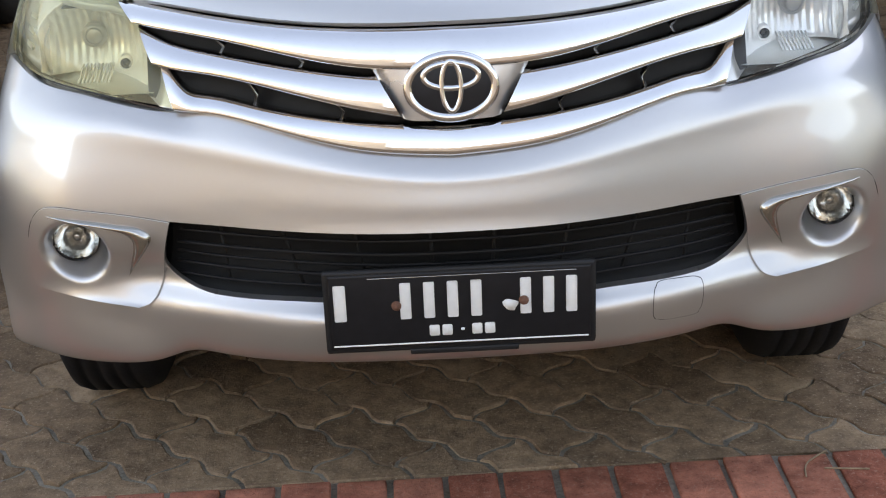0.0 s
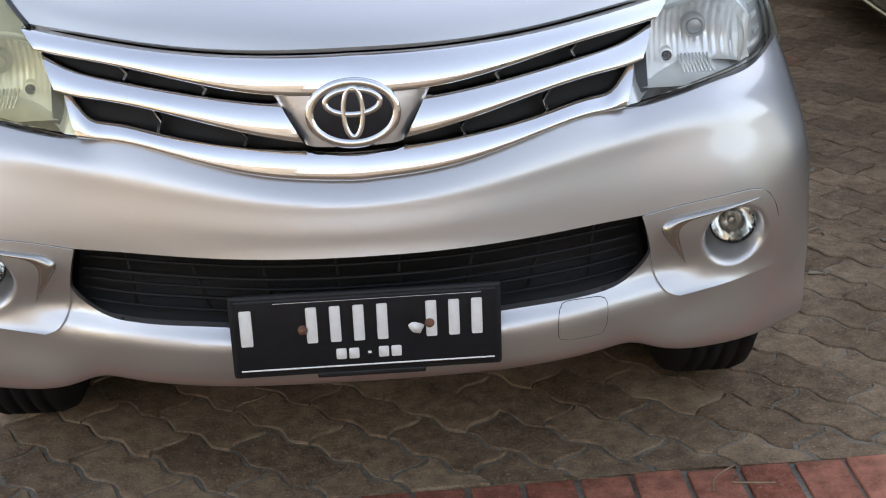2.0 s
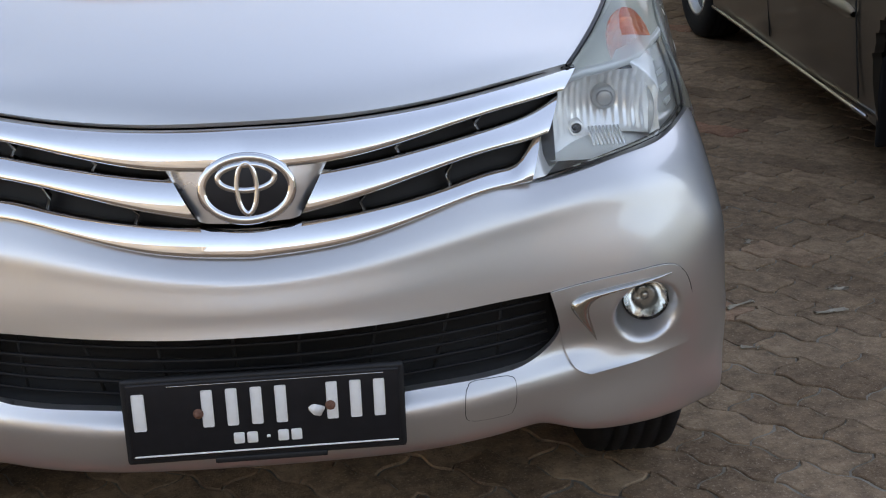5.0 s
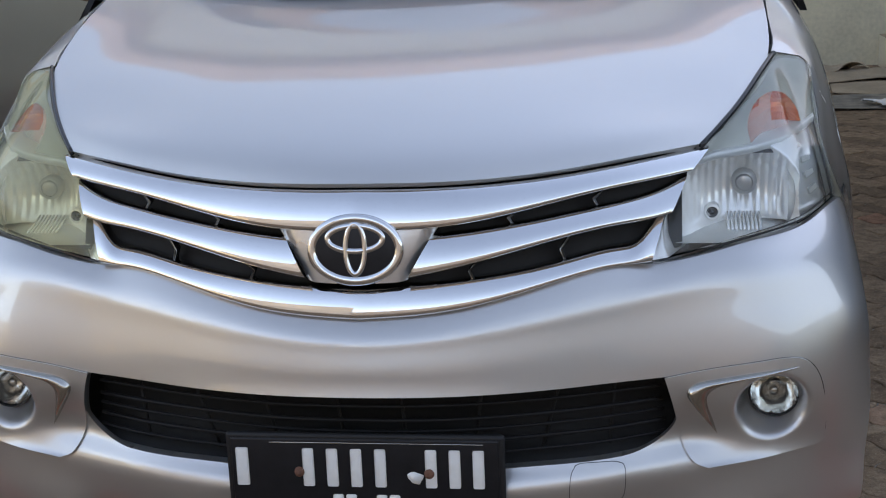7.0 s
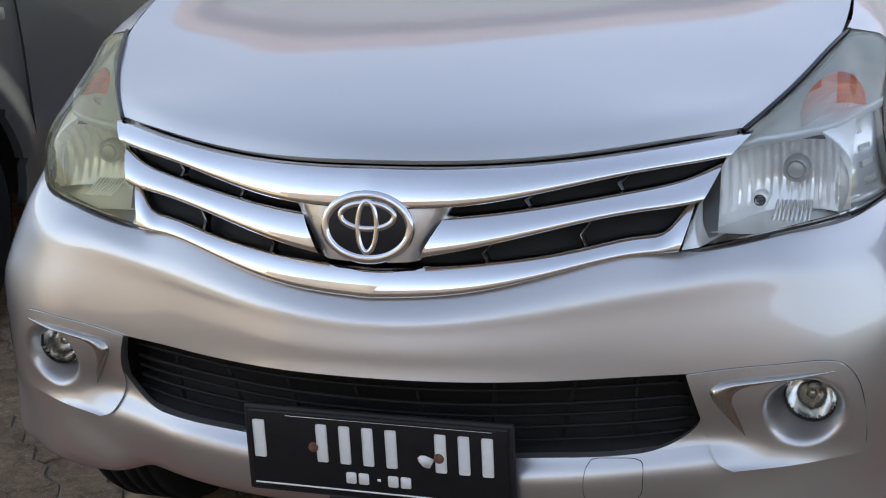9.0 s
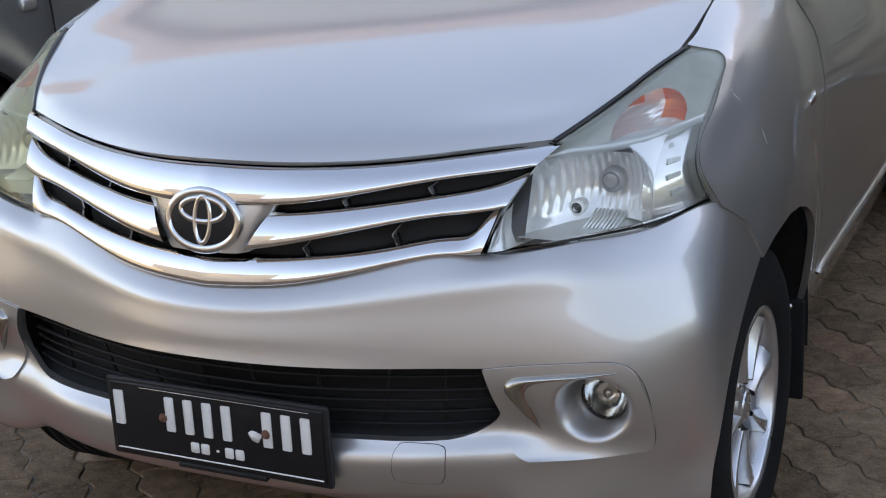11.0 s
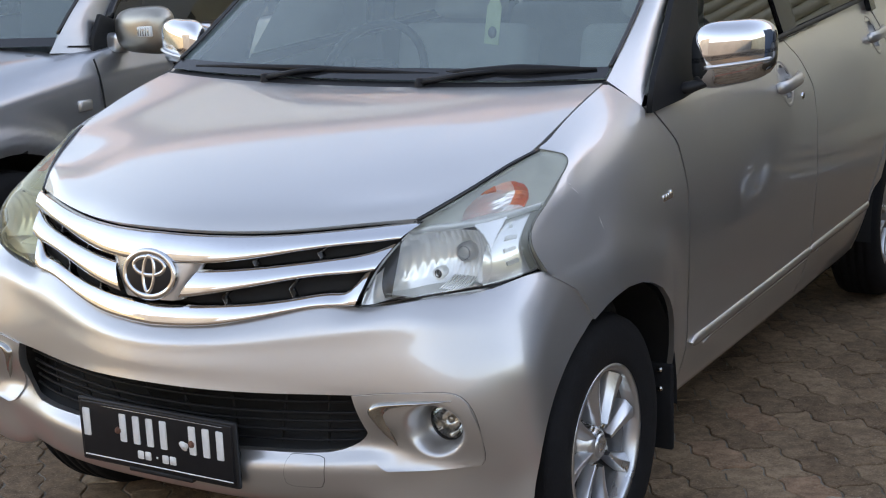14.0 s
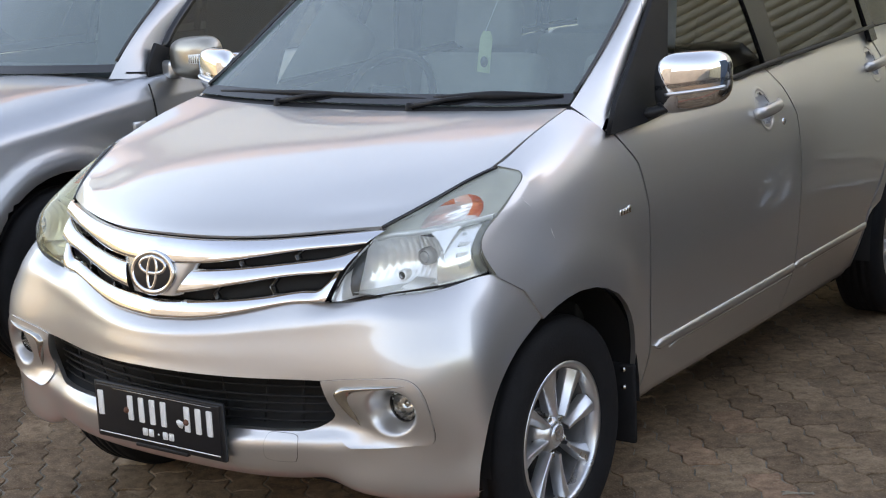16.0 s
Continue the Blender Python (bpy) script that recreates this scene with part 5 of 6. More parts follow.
# wipers
for px, tip0, tip1, knee in (((-.30, .862, 1.108), (-.58, .918, 1.128), (.22, .890, 1.124), (-.10, .892, 1.132)), ((.185, .858, 1.106), (.24, .898, 1.128), (.63, .938, 1.138), (.42, .910, 1.136))):
    wp = new("wiper")
    wp.parent = car
    part("wiper_arm", tube([px, tuple(np.array(px) * .5 + np.array(knee) * .5 + (0, -.006, .006)), knee], [.012, .009, .007], 8, .7), GRILLE_BLACK, wp)
    part("pivot_cap", moved(lathe([(.0, .012), (.010, .010), (.013, 0), (.014, -.012)], 16), Matrix.Translation(px) @ Matrix.Rotation(radians(-90), 4, "Y")), GRILLE_BLACK, wp)
    mid = tuple((np.array(tip0) + np.array(tip1)) / 2 + (0, -.012, .004))
    part("wiper_blade", tube([tuple(p) for p in curve([tip0, mid, tip1], 14)], [(1.35 if px[0] > 0 else 1.0) * r for r in (.003, .004, .005, .006, .007, .008, .009, .009, .008, .007, .006, .005, .004, .003)], 8, 1.1), GRILLE_BLACK, wp)

# cabin
part("dashboard", face_out(grid_bm(np.array([[(x, y, z + .02 * math.cos(x * 3)) for x in np.linspace(-.62, .62, 14)] for y, z in ((.95, 1.06), (1.15, 1.055), (1.32, 1.03), (1.38, .98), (1.40, .80), (1.40, .50))])), (0, 1.0, .4)), DASH, car)
part("cabin_floor", block(-.66, 1.0, .30, .66, 3.75, .36, .01), DASH, car)
part("headliner", face_out(grid_bm(rf.at(np.linspace(.02, rf.u[-1] - .02, 12), np.linspace(.02, rf.v[-1] - .02, 10)) - (0, 0, .03)), (0, 2.5, 3)), FABRIC, car)
sw = new("steering_wheel")
sw.parent = car
m = Matrix.Translation((-.36, 1.47, 1.03)) @ Matrix.Rotation(radians(62), 4, "X")
part("rim", oval_ring(0, 0, .18, .18, .014, 1.0, 40, m), BLACK, sw)
part("boss", moved(block(-.07, -.06, -.03, .07, .06, .02, .02, 3), m), BLACK, sw)
for a in (0, 180, 270):
    part("spoke", moved(block(.05, -.014, -.01, .175, .014, .01, .005), m @ Matrix.Rotation(radians(a), 4, "Z")), BLACK, sw)


def seat(x, y, w=.50):
    st = new("seat")
    st.parent = car
    part("cushion", block(x - w / 2, y - .42, .55, x + w / 2, y + .08, .72, .06, 4), FABRIC, st)
    part("backrest", moved(block(-w / 2, -.07, 0, w / 2, .07, .50, .06, 4), Matrix.Translation((x, y + .08, .66)) @ Matrix.Rotation(radians(-14), 4, "X")), FABRIC, st)
    part("headrest", moved(block(-.13, -.045, .52, .13, .045, .70, .04, 4), Matrix.Translation((x, y + .08, .66)) @ Matrix.Rotation(radians(-14), 4, "X")), FABRIC, st)


for x, y, w in ((-.34, 1.85, .5), (.34, 1.85, .5), (-.34, 2.75, .6), (.34, 2.75, .6)):
    seat(x, y, w)
tagob = thing("air_freshener", "pale green hanging card air freshener on a string", "air freshener")
part("card", prism([(-.022, -.06), (.022, -.062), (.022, .04), (.012, .062), (-.012, .062), (-.022, .04)], .003, Matrix.Translation((.185, 1.25, 1.222)) @ Matrix.Rotation(radians(82), 4, "X") @ Matrix.Rotation(radians(-4), 4, "Z"), .0008), TAGMAT, tagob)
part("printed_oval", prism([(.013 * math.cos(a), .016 * math.sin(a) - .028) for a in [k * .4 for k in range(16)]], .001, Matrix.Translation((.185, 1.2455, 1.222)) @ Matrix.Rotation(radians(82), 4, "X")), DASH, tagob)
part("string", tube([(.185, 1.255, 1.283), (.180, 1.36, 1.395)], .0012, 6), WHITE_PAINT, tagob)

for s in (1, -1):
    wheel("front_wheel", car, s * .690, .652, .308, .183, .178, s, 8, 4, 8, label="silver alloy wheel with twisted blade spokes")
    wheel("rear_wheel", car, s * .690, 3.310, .308, .183, .178, s, 8, 4, 20)


# ---- neighbouring cars ----
def neighbour(name, label, cx, half, paint, y_front, y_rear, rows, wheels_y, wheel_r, arch_r, glass, deck, ridge=False):
    """A parked car from cross sections: rows give y and its (share of half width, z) outline from sill to middle."""
    body = thing(name, label, "car")
    cols = np.array([[(cx + half * w, y, z) for w, z in sec] for y, sec in rows])
    for s in (1, -1):
        g = cols.copy()
        g[..., 0] = cx + (g[..., 0] - cx) * s
        u, v = chords(g, 1), chords(g, 0)
        fineg = spline(v, spline(u, np.swapaxes(g, 0, 1), np.linspace(0, u[-1], 72)).swapaxes(0, 1), np.linspace(0, v[-1], 150))
        c = (fineg[:-1, :-1] + fineg[1:, 1:]) / 2
        k = np.ones(c.shape[:2], bool)
        for wy in wheels_y:
            k &= ~((np.hypot(c[..., 1] - wy, c[..., 2] - wheel_r) < arch_r) & (np.abs(c[..., 0] - cx) > half * .6))
        k &= ~((c[..., 1] > deck) & (c[..., 2] > 1.0) & (np.abs(c[..., 0] - cx) < half * .85))
        for wy in wheels_y:
            # the cut is drawn out to a true arc
            d = np.hypot(fineg[..., 1] - wy, fineg[..., 2] - wheel_r)
            near = (d < arch_r + .011) & (d > .05) & (np.abs(fineg[..., 0] - cx) > half * .55)
            grow = np.where(near, arch_r / np.maximum(d, .05), 1.0)
            fineg[..., 1] = wy + (fineg[..., 1] - wy) * grow
            fineg[..., 2] = wheel_r + (fineg[..., 2] - wheel_r) * grow
        if ridge:
            # flared arches and a folded line along the shoulder
            wide = np.abs(fineg[..., 0] - cx) > half * .7
            for wy in wheels_y:
                d = np.hypot(fineg[..., 1] - wy, fineg[..., 2] - wheel_r)
                fineg[..., 0] += s * wide * .030 * np.exp(-((d - arch_r - .035) / .055) ** 2)
            zc = np.interp(fineg[..., 1], [.6, 1.0, 1.7, 2.6, 4.4], [.86, .945, 1.0, 1.02, 1.04])
            low = 1 / (1 + np.exp(-(zc - fineg[..., 2]) / .007))
            fineg[..., 0] += s * wide * .015 * low * np.exp(-np.clip(zc - fineg[..., 2], 0, 1) / .16) * np.clip((fineg[..., 1] - .55) / .3, 0, 1)
        part("body_side", flange(face_out(grid_bm(fineg, k), (cx, (y_front + y_rear) / 2, .5)), .03, (-s, 0, 0)), paint, body)
        for wy in wheels_y:
            arc = [(wy + (arch_r + .01) * math.cos(radians(a)), wheel_r + (arch_r + .01) * math.sin(radians(a))) for a in range(200, -21, -10)]
            part("wheel_arch_liner", grid_bm(np.array([[(cx + s * half * q, y, z) for y, z in arc] for q in (.93, .80, .5)])), CAVITY, body)
    for nm, sec in (("front_panel", rows[0]), ("rear_panel", rows[-1])):
        ring = [(cx + half * w, sec[0], z) for w, z in sec[1]] + [(cx - half * w, sec[0], z) for w, z in sec[1][-2::-1]]
        mid = Vector((cx, sec[0], .6))
        bm = grid_bm(np.array([[tuple(mid.lerp(Vector(p), f)) for p in ring + ring[:1]] for f in (.01, .5, 1.0)]))
        part(nm, face_out(bm, (cx, (y_front + y_rear) / 2, .6)), paint, body)
    return body


SUV_X, SUV_H = -2.60, .90
SUVROWS = [
    (.30, [(.70, .35), (.76, .50), (.78, .62), (.76, .74), (.66, .84), (.40, .90), (0, .93)]),
    (.50, [(.86, .33), (.92, .48), (.93, .60), (.91, .75), (.82, .88), (.50, .97), (0, 1.00)]),
    (.85, [(.95, .32), (.985, .48), (.99, .62), (.97, .80), (.90, .945), (.58, 1.005), (0, 1.02)]),
    (1.20, [(.97, .32), (1.0, .48), (1.005, .66), (.985, .85), (.93, .985), (.64, 1.045), (0, 1.055)]),
    (1.55, [(.97, .32), (1.0, .48), (1.0, .68), (.99, .88), (.955, 1.02), (.78, 1.075), (0, 1.085)]),
    (1.80, [(.97, .32), (1.0, .48), (1.0, .68), (.99, .88), (.965, 1.035), (.86, 1.085), (0, 1.095)]),
    (2.60, [(.97, .32), (1.0, .48), (1.0, .70), (.99, .90), (.965, 1.055), (.90, 1.105), (0, 1.10)]),
    (3.80, [(.97, .32), (1.0, .48), (1.0, .70), (.99, .90), (.965, 1.065), (.90, 1.115), (0, 1.11)]),
    (4.55, [(.90, .34), (.94, .48), (.95, .70), (.94, .90), (.90, 1.05), (.80, 1.10), (0, 1.10)]),
]
suv = neighbour("suv", "grey-silver sport utility vehicle parked beside the minivan", SUV_X, SUV_H, PAINT_SUV, .3, 4.55, SUVROWS, (1.22, 3.85), .355, .415, GLASS_DARK, 1.60, True)
sx = lambda w: SUV_X + SUV_H * w
part("underbody", block(SUV_X - .62, .45, .25, SUV_X + .62, 4.4, .95, .03), CAVITY, suv)
for s in (1, -1):
    # glasshouse of the suv
    base = [(.890, 1.815, 1.100), (.90, 2.10, 1.105), (.90, 2.90, 1.110), (.90, 3.7, 1.115), (.86, 4.40, 1.11)]
    topl = [(.74, 2.40, 1.65), (.735, 2.55, 1.68), (.73, 3.0, 1.69), (.72, 3.7, 1.68), (.68, 4.30, 1.62)]
    g = np.array([[(SUV_X + s * SUV_H * (b[0] * (1 - f) + t[0] * f), b[1] * (1 - f) + t[1] * f, b[2] * (1 - f) + t[2] * f) for b, t in zip(base, topl)] for f in np.linspace(0, 1, 8)])
    part("side_glass", face_out(grid_bm(g), (SUV_X, 3, 1.2)), GLASS_DARK, suv)
    for a, w in ((2, .035), (3, .03)):
        p, q = Vector(g[0, a]), Vector(g[-1, a])
        part("pillar", tube([tuple(p.lerp(q, k / 6) + Vector((s * .004, 0, 0))) for k in range(7)], w, 12, .38, (0, 1, 0)), GLOSS_BLACK, suv)
    # broad A pillar between windscreen and side glass
    fe = curve([(.775, 1.585, 1.075), (.775, 1.615, 1.112), (.715, 1.965, 1.375), (.652, 2.345, 1.648)], 24)
    re_ = curve([(.840, 1.79, 1.050), (.812, 1.82, 1.110), (.757, 2.085, 1.362), (.674, 2.42, 1.652)], 24)
    pg = np.array([fe * (1 - f) + re_ * f + np.array([(.006, -.005, .004)]) * math.sin(math.pi * f) for f in np.linspace(0, 1, 10)])
    pg = pg * (s, 1, 1) + (SUV_X, 0, 0)
    part("roof_pillar", flange(face_out(grid_bm(pg), (SUV_X, 3, 1.1)), .012), PAINT_SUV, suv)
    part("window_seal", tube([(SUV_X + s * (p[0] + .002), p[1] - .006, p[2] + .004) for p in fe[2:]], .007, 8), GLOSS_BLACK, suv)
    part("window_frame", tube([(SUV_X + s * (p[0] + .008), p[1] + .012, p[2]) for p in re_[4:]], .016, 8), GLOSS_BLACK, suv)
    part("pillar_gap", tube([(SUV_X + s * x, y, z) for x, y, z in ((.800, 1.655, 1.094), (.822, 1.73, 1.088), (.836, 1.79, 1.082))], .003, 6), CAVITY, suv)
    part("roof_rail", tube([tuple(p) for p in curve([tuple(q) for q in g[-1]], 20)], .045, 10), PAINT_SUV, suv)
    part("belt_strip", tube([tuple(p) for p in curve([(x + s * .008, y, z + .004) for x, y, z in g[0]], 20)], .010, 8), GLOSS_BLACK, suv)
    mi = new("door_mirror")
    mi.parent = suv
    bm = bmesh.new()
    bmesh.ops.create_uvsphere(bm, u_segments=32, v_segments=20, radius=1)
    for v in bm.verts:
        x, y, z = v.co
        k = (abs(x) ** 3.4 + abs(y) ** 2.4 + abs(z) ** 3.4) ** (-1 / 3.1)
        v.co = (x * k * .128 - .0, y * k * (.080 if y < 0 else .03), z * k * .086 * (1 + .08 * x))
    mm = Matrix.Translation((SUV_X + s * (SUV_H + .085), 1.88, 1.135)) @ Matrix.Diagonal((s, 1, 1, 1))
    part("mirror_cap", moved(bm, mm), SATIN_DARK, mi, "satin bronze-grey mirror cap")
    part("repeater", moved(block(.015, -.080, -.020, .085, -.066, .020, .006), mm), WHITE_PAINT, mi)
    for k in range(5):
        part("repeater_rib", moved(block(.022 + .012 * k, -.0825, -.015, .027 + .012 * k, -.079, .015, .001, 1), mm), SATIN, mi)
    part("mirror_arm", moved(block(-.200, -.060, -.082, -.095, .03, -.008, .022, 3), mm), ALLOY, mi)
    part("mirror_foot", prism([(1.735, 1.03), (1.80, 1.02), (2.02, 1.06), (2.02, 1.115), (1.80, 1.20), (1.75, 1.115)], .02, Matrix(((0, 0, s, sx(s * .905)), (1, 0, 0, 0), (0, 1, 0, 0), (0, 0, 0, 1))), .004), BLACK, suv)
    part("side_repeater", block(min(sx(s * .99), sx(s * 1.012)), 1.575, .868, max(sx(s * .99), sx(s * 1.012)), 1.640, .908, .008), ALLOY, suv)
    line = [(sx(s * q), y, z) for q, y, z in ((.972, 1.700, 1.045), (.990, 1.700, 1.00), (1.006, 1.702, .90), (1.011, 1.705, .75), (1.009, 1.710, .60), (1.004, 1.72, .45))]
    part("door_gap", tube([tuple(p) for p in curve(line, 20)], .0035, 6), CAVITY, suv)
    line = [(sx(s * q), y, z) for q, y, z in ((.95, .72, .795), (.985, .86, .765), (1.0, .99, .712))]
    part("bumper_gap", tube([tuple(p) for p in curve(line, 12)], .0035, 6), CAVITY, suv)
    wheel("front_wheel", suv, sx(s * .885), 1.22, .355, .225, .21, s, 6, 0, 0)
    wheel("rear_wheel", suv, sx(s * .885), 3.85, .355, .225, .21, s, 6, 0, 30)
swp = Surface([[(0, 1.51, 1.092), (.45, 1.54, 1.094), (.775, 1.605, 1.098)], [(0, 1.88, 1.385), (.40, 1.905, 1.380), (.715, 1.965, 1.370)], [(0, 2.28, 1.665), (.36, 2.30, 1.66), (.65, 2.345, 1.645)]], True)
pane = part("windscreen", moved(face_out(grid_bm(swp.at(np.linspace(0, swp.u[-1], 24), np.linspace(0, swp.v[-1], 16))), (0, 3, 1)), Matrix.Translation((SUV_X, 0, 0))), GLASS, suv)
pane.visible_shadow = False
srf = Surface([[(0, 2.28, 1.672), (.4, 2.30, 1.667), (.66, 2.35, 1.65)], [(0, 3.2, 1.75), (.4, 3.2, 1.74), (.65, 3.2, 1.695)], [(0, 4.3, 1.68), (.4, 4.29, 1.67), (.61, 4.26, 1.63)]], True)
part("roof", moved(face_out(grid_bm(srf.at(np.linspace(0, srf.u[-1], 24), np.linspace(0, srf.v[-1], 16))), (0, 3, 1)), Matrix.Translation((SUV_X, 0, 0))), PAINT_SUV, suv)
srs = Surface([[(0, 4.42, 1.10), (.4, 4.41, 1.10), (.76, 4.38, 1.10)], [(0, 4.33, 1.66), (.4, 4.32, 1.65), (.62, 4.28, 1.62)]], True)
part("rear_screen", moved(face_out(grid_bm(srs.at(np.linspace(0, srs.u[-1], 16), np.linspace(0, srs.v[-1], 8))), (0, 3, 1)), Matrix.Translation((SUV_X, 0, 0))), GLASS_DARK, suv)
part("headliner", moved(face_out(grid_bm(srf.at(np.linspace(.03, srf.u[-1] - .03, 12), np.linspace(.03, srf.v[-1] - .03, 8)) - (0, 0, .03)), (0, 3, 3)), Matrix.Translation((SUV_X, 0, 0))), DASH, suv)
part("dashboard", block(SUV_X - .76, 1.50, .92, SUV_X + .76, 2.2, 1.075, .04), DASH, suv)
part("windscreen_band", moved(face_out(grid_bm(swp.at(np.linspace(0, swp.u[-1], 24), np.linspace(0, swp.v[-1] * .05, 3)) + (0, -.0015, .0025)), (0, 3, 1)), Matrix.Translation((SUV_X, 0, 0))), GLOSS_BLACK, suv)
for x in (-.38, .38):
    st = new("seat")
    st.parent = suv
    part("backrest", moved(block(x - .24, -.07, 0, x + .24, .07, .62, .05, 3), Matrix.Translation((SUV_X, 2.75, .75)) @ Matrix.Rotation(radians(-12), 4, "X")), DASH, st)
    part("headrest", block(SUV_X + x - .12, 2.86, 1.38, SUV_X + x + .12, 2.95, 1.55, .04, 3), DASH, st)

SED_X, SED_H = 2.66, .875
SEDROWS = [
    (.95, [(.68, .30), (.74, .40), (.77, .55), (.74, .66), (.60, .74), (.35, .78), (0, .80)]),
    (1.20, [(.88, .25), (.93, .40), (.94, .56), (.92, .70), (.80, .82), (.45, .88), (0, .90)]),
    (1.80, [(.955, .20), (.99, .38), (1.0, .58), (.985, .76), (.90, .90), (.50, .99), (0, 1.01)]),
    (2.60, [(.955, .195), (.985, .34), (1.005, .60), (.995, .78), (.965, .95), (.90, 1.03), (0, 1.05)]),
    (3.40, [(.955, .195), (.985, .34), (1.005, .60), (.995, .78), (.965, .96), (.90, 1.05), (0, 1.05)]),
    (4.40, [(.955, .21), (.985, .36), (1.005, .60), (.995, .78), (.96, .97), (.90, 1.06), (0, 1.06)]),
    (5.20, [(.86, .30), (.91, .42), (.93, .60), (.92, .78), (.88, .96), (.80, 1.05), (0, 1.05)]),
    (5.40, [(.74, .33), (.80, .44), (.82, .60), (.81, .78), (.76, .93), (.66, 1.00), (0, 1.02)]),
]
sedan = neighbour("estate_car", "dark bronze family car parked on the pavers by the wall", SED_X, SED_H, PAINT_BROWN, .95, 5.4, SEDROWS, (1.79, 4.42), .31, .36, GLASS_DARK, 2.25)
rx = lambda w: SED_X + SED_H * w
part("underbody", block(SED_X - .60, 1.1, .20, SED_X + .60, 5.2, .9, .03), CAVITY, sedan)
# The unseen cabin is drawn tall to hold back sky from the gap.
for s in (1, -1):
    base = [(.90, 2.30, 1.03), (.90, 3.0, 1.045), (.90, 3.9, 1.055), (.88, 4.6, 1.06), (.82, 5.15, 1.05)]
    topl = [(.76, 2.80, 1.62), (.755, 3.2, 1.66), (.75, 3.9, 1.67), (.74, 4.5, 1.65), (.72, 4.95, 1.60)]
    g = np.array([[(SED_X + s * SED_H * (b[0] * (1 - f) + t[0] * f), b[1] * (1 - f) + t[1] * f, b[2] * (1 - f) + t[2] * f) for b, t in zip(base, topl)] for f in np.linspace(0, 1, 6)])
    part("side_glass", face_out(grid_bm(g), (SED_X, 3, 1.2)), GLASS_DARK, sedan)
    for a, w in ((0, .05), (2, .03), (4, .05)):
        p, q = Vector(g[0, a]), Vector(g[-1, a])
        part("pillar", tube([tuple(p.lerp(q, k / 5)) for k in range(6)], w, 10, .6, (0, 1, 0)), PAINT_BROWN, sedan)
    part("roof_rail", tube([tuple(p) for p in curve([tuple(q) for q in g[-1]], 16)], .04, 10), PAINT_BROWN, sedan)
    # side strips: one along each door, with a gap between
    for y0, y1 in ((2.28, 3.20), (3.215, 4.02)):
        rows = [[(rx(s * (1.0 + o)), y, .535 + .010 * (y - 3.2) + q * (.4 + .6 * min(1, (y - y0) / .05, (y1 - y) / .05 + .3))) for y in np.linspace(y0, y1, 24)] for q, o in ((-.024, .0), (-.020, .014), (0, .020), (.018, .014), (.022, .0))]
        part("side_moulding", face_out(grid_bm(np.array(rows)), (SED_X, 3, .5)), PAINT_BROWN, sedan)
    part("sill_strip", tube([(rx(s * .972), y, .215) for y in np.linspace(2.2, 4.02, 14)], .008, 8), SATIN, sedan)
    for y0 in (2.27, 3.207):
        line = [(rx(s * q), y0 + d, z) for q, d, z in ((.955, .0, .96), (.997, .01, .78), (1.007, .0, .60), (.995, -.01, .42), (.978, -.01, .26))]
        part("door_gap", tube([tuple(p) for p in curve(line, 16)], .003, 6), CAVITY, sedan)
    for wy in (1.79, 4.42):
        part("mud_flap", block(min(rx(s * .70), rx(s * .955)), wy + .345, .13, max(rx(s * .70), rx(s * .955)), wy + .365, .42, .008), RUBBER, sedan)
        part("flap_screw", block(min(rx(s * .90), rx(s * .91)), wy + .338, .30, max(rx(s * .90), rx(s * .91)), wy + .346, .308, .002), SATIN, sedan)
    wheel("front_wheel", sedan, rx(s * .955) - s * .095, 1.79, .322, .212, .19, s, 5, 6, 0)
    wheel("rear_wheel", sedan, rx(s * .955) - s * .095, 4.42, .322, .212, .19, s, 5, 6, 12)
brf = Surface([[(0, 2.72, 1.64), (.4, 2.73, 1.635), (.665, 2.80, 1.62)], [(0, 3.8, 1.71), (.4, 3.8, 1.70), (.655, 3.8, 1.675)], [(0, 4.95, 1.63), (.4, 4.95, 1.62), (.63, 4.93, 1.60)]], True)
part("roof", moved(face_out(grid_bm(brf.at(np.linspace(0, brf.u[-1], 20), np.linspace(0, brf.v[-1], 14))), (0, 3, 1)), Matrix.Translation((SED_X, 0, 0))), PAINT_BROWN, sedan)
bws = Surface([[(0, 2.10, 1.03), (.45, 2.16, 1.03), (.79, 2.29, 1.03)], [(0, 2.72, 1.63), (.4, 2.73, 1.63), (.665, 2.80, 1.615)]], True)
part("windscreen", moved(face_out(grid_bm(bws.at(np.linspace(0, bws.u[-1], 20), np.linspace(0, bws.v[-1], 8))), (0, 3, 1)), Matrix.Translation((SED_X, 0, 0))), GLASS_DARK, sedan)
brs = Surface([[(0, 5.20, 1.05), (.4, 5.17, 1.05), (.70, 5.12, 1.05)], [(0, 4.95, 1.62), (.4, 4.95, 1.62), (.63, 4.93, 1.60)]], True)
part("rear_screen", moved(face_out(grid_bm(brs.at(np.linspace(0, brs.u[-1], 20), np.linspace(0, brs.v[-1], 8))), (0, 3, 1)), Matrix.Translation((SED_X, 0, 0))), GLASS_DARK, sedan)


# ---- the yard: ground, walls and litter ----
def sheet(name, x0, y0, x1, y1, z, mat):
    bm = bmesh.new()
    vs = [bm.verts.new(p) for p in ((x0, y0, z), (x1, y0, z), (x1, y1, z), (x0, y1, z))]
    bm.faces.new(vs)
    return part(name, bm, mat, smooth=False)


tagged(sheet("ground", -400, -400, 400, 400, -.012, EARTH), "bare brown ground around the paved yard", "ground", kind="structure")
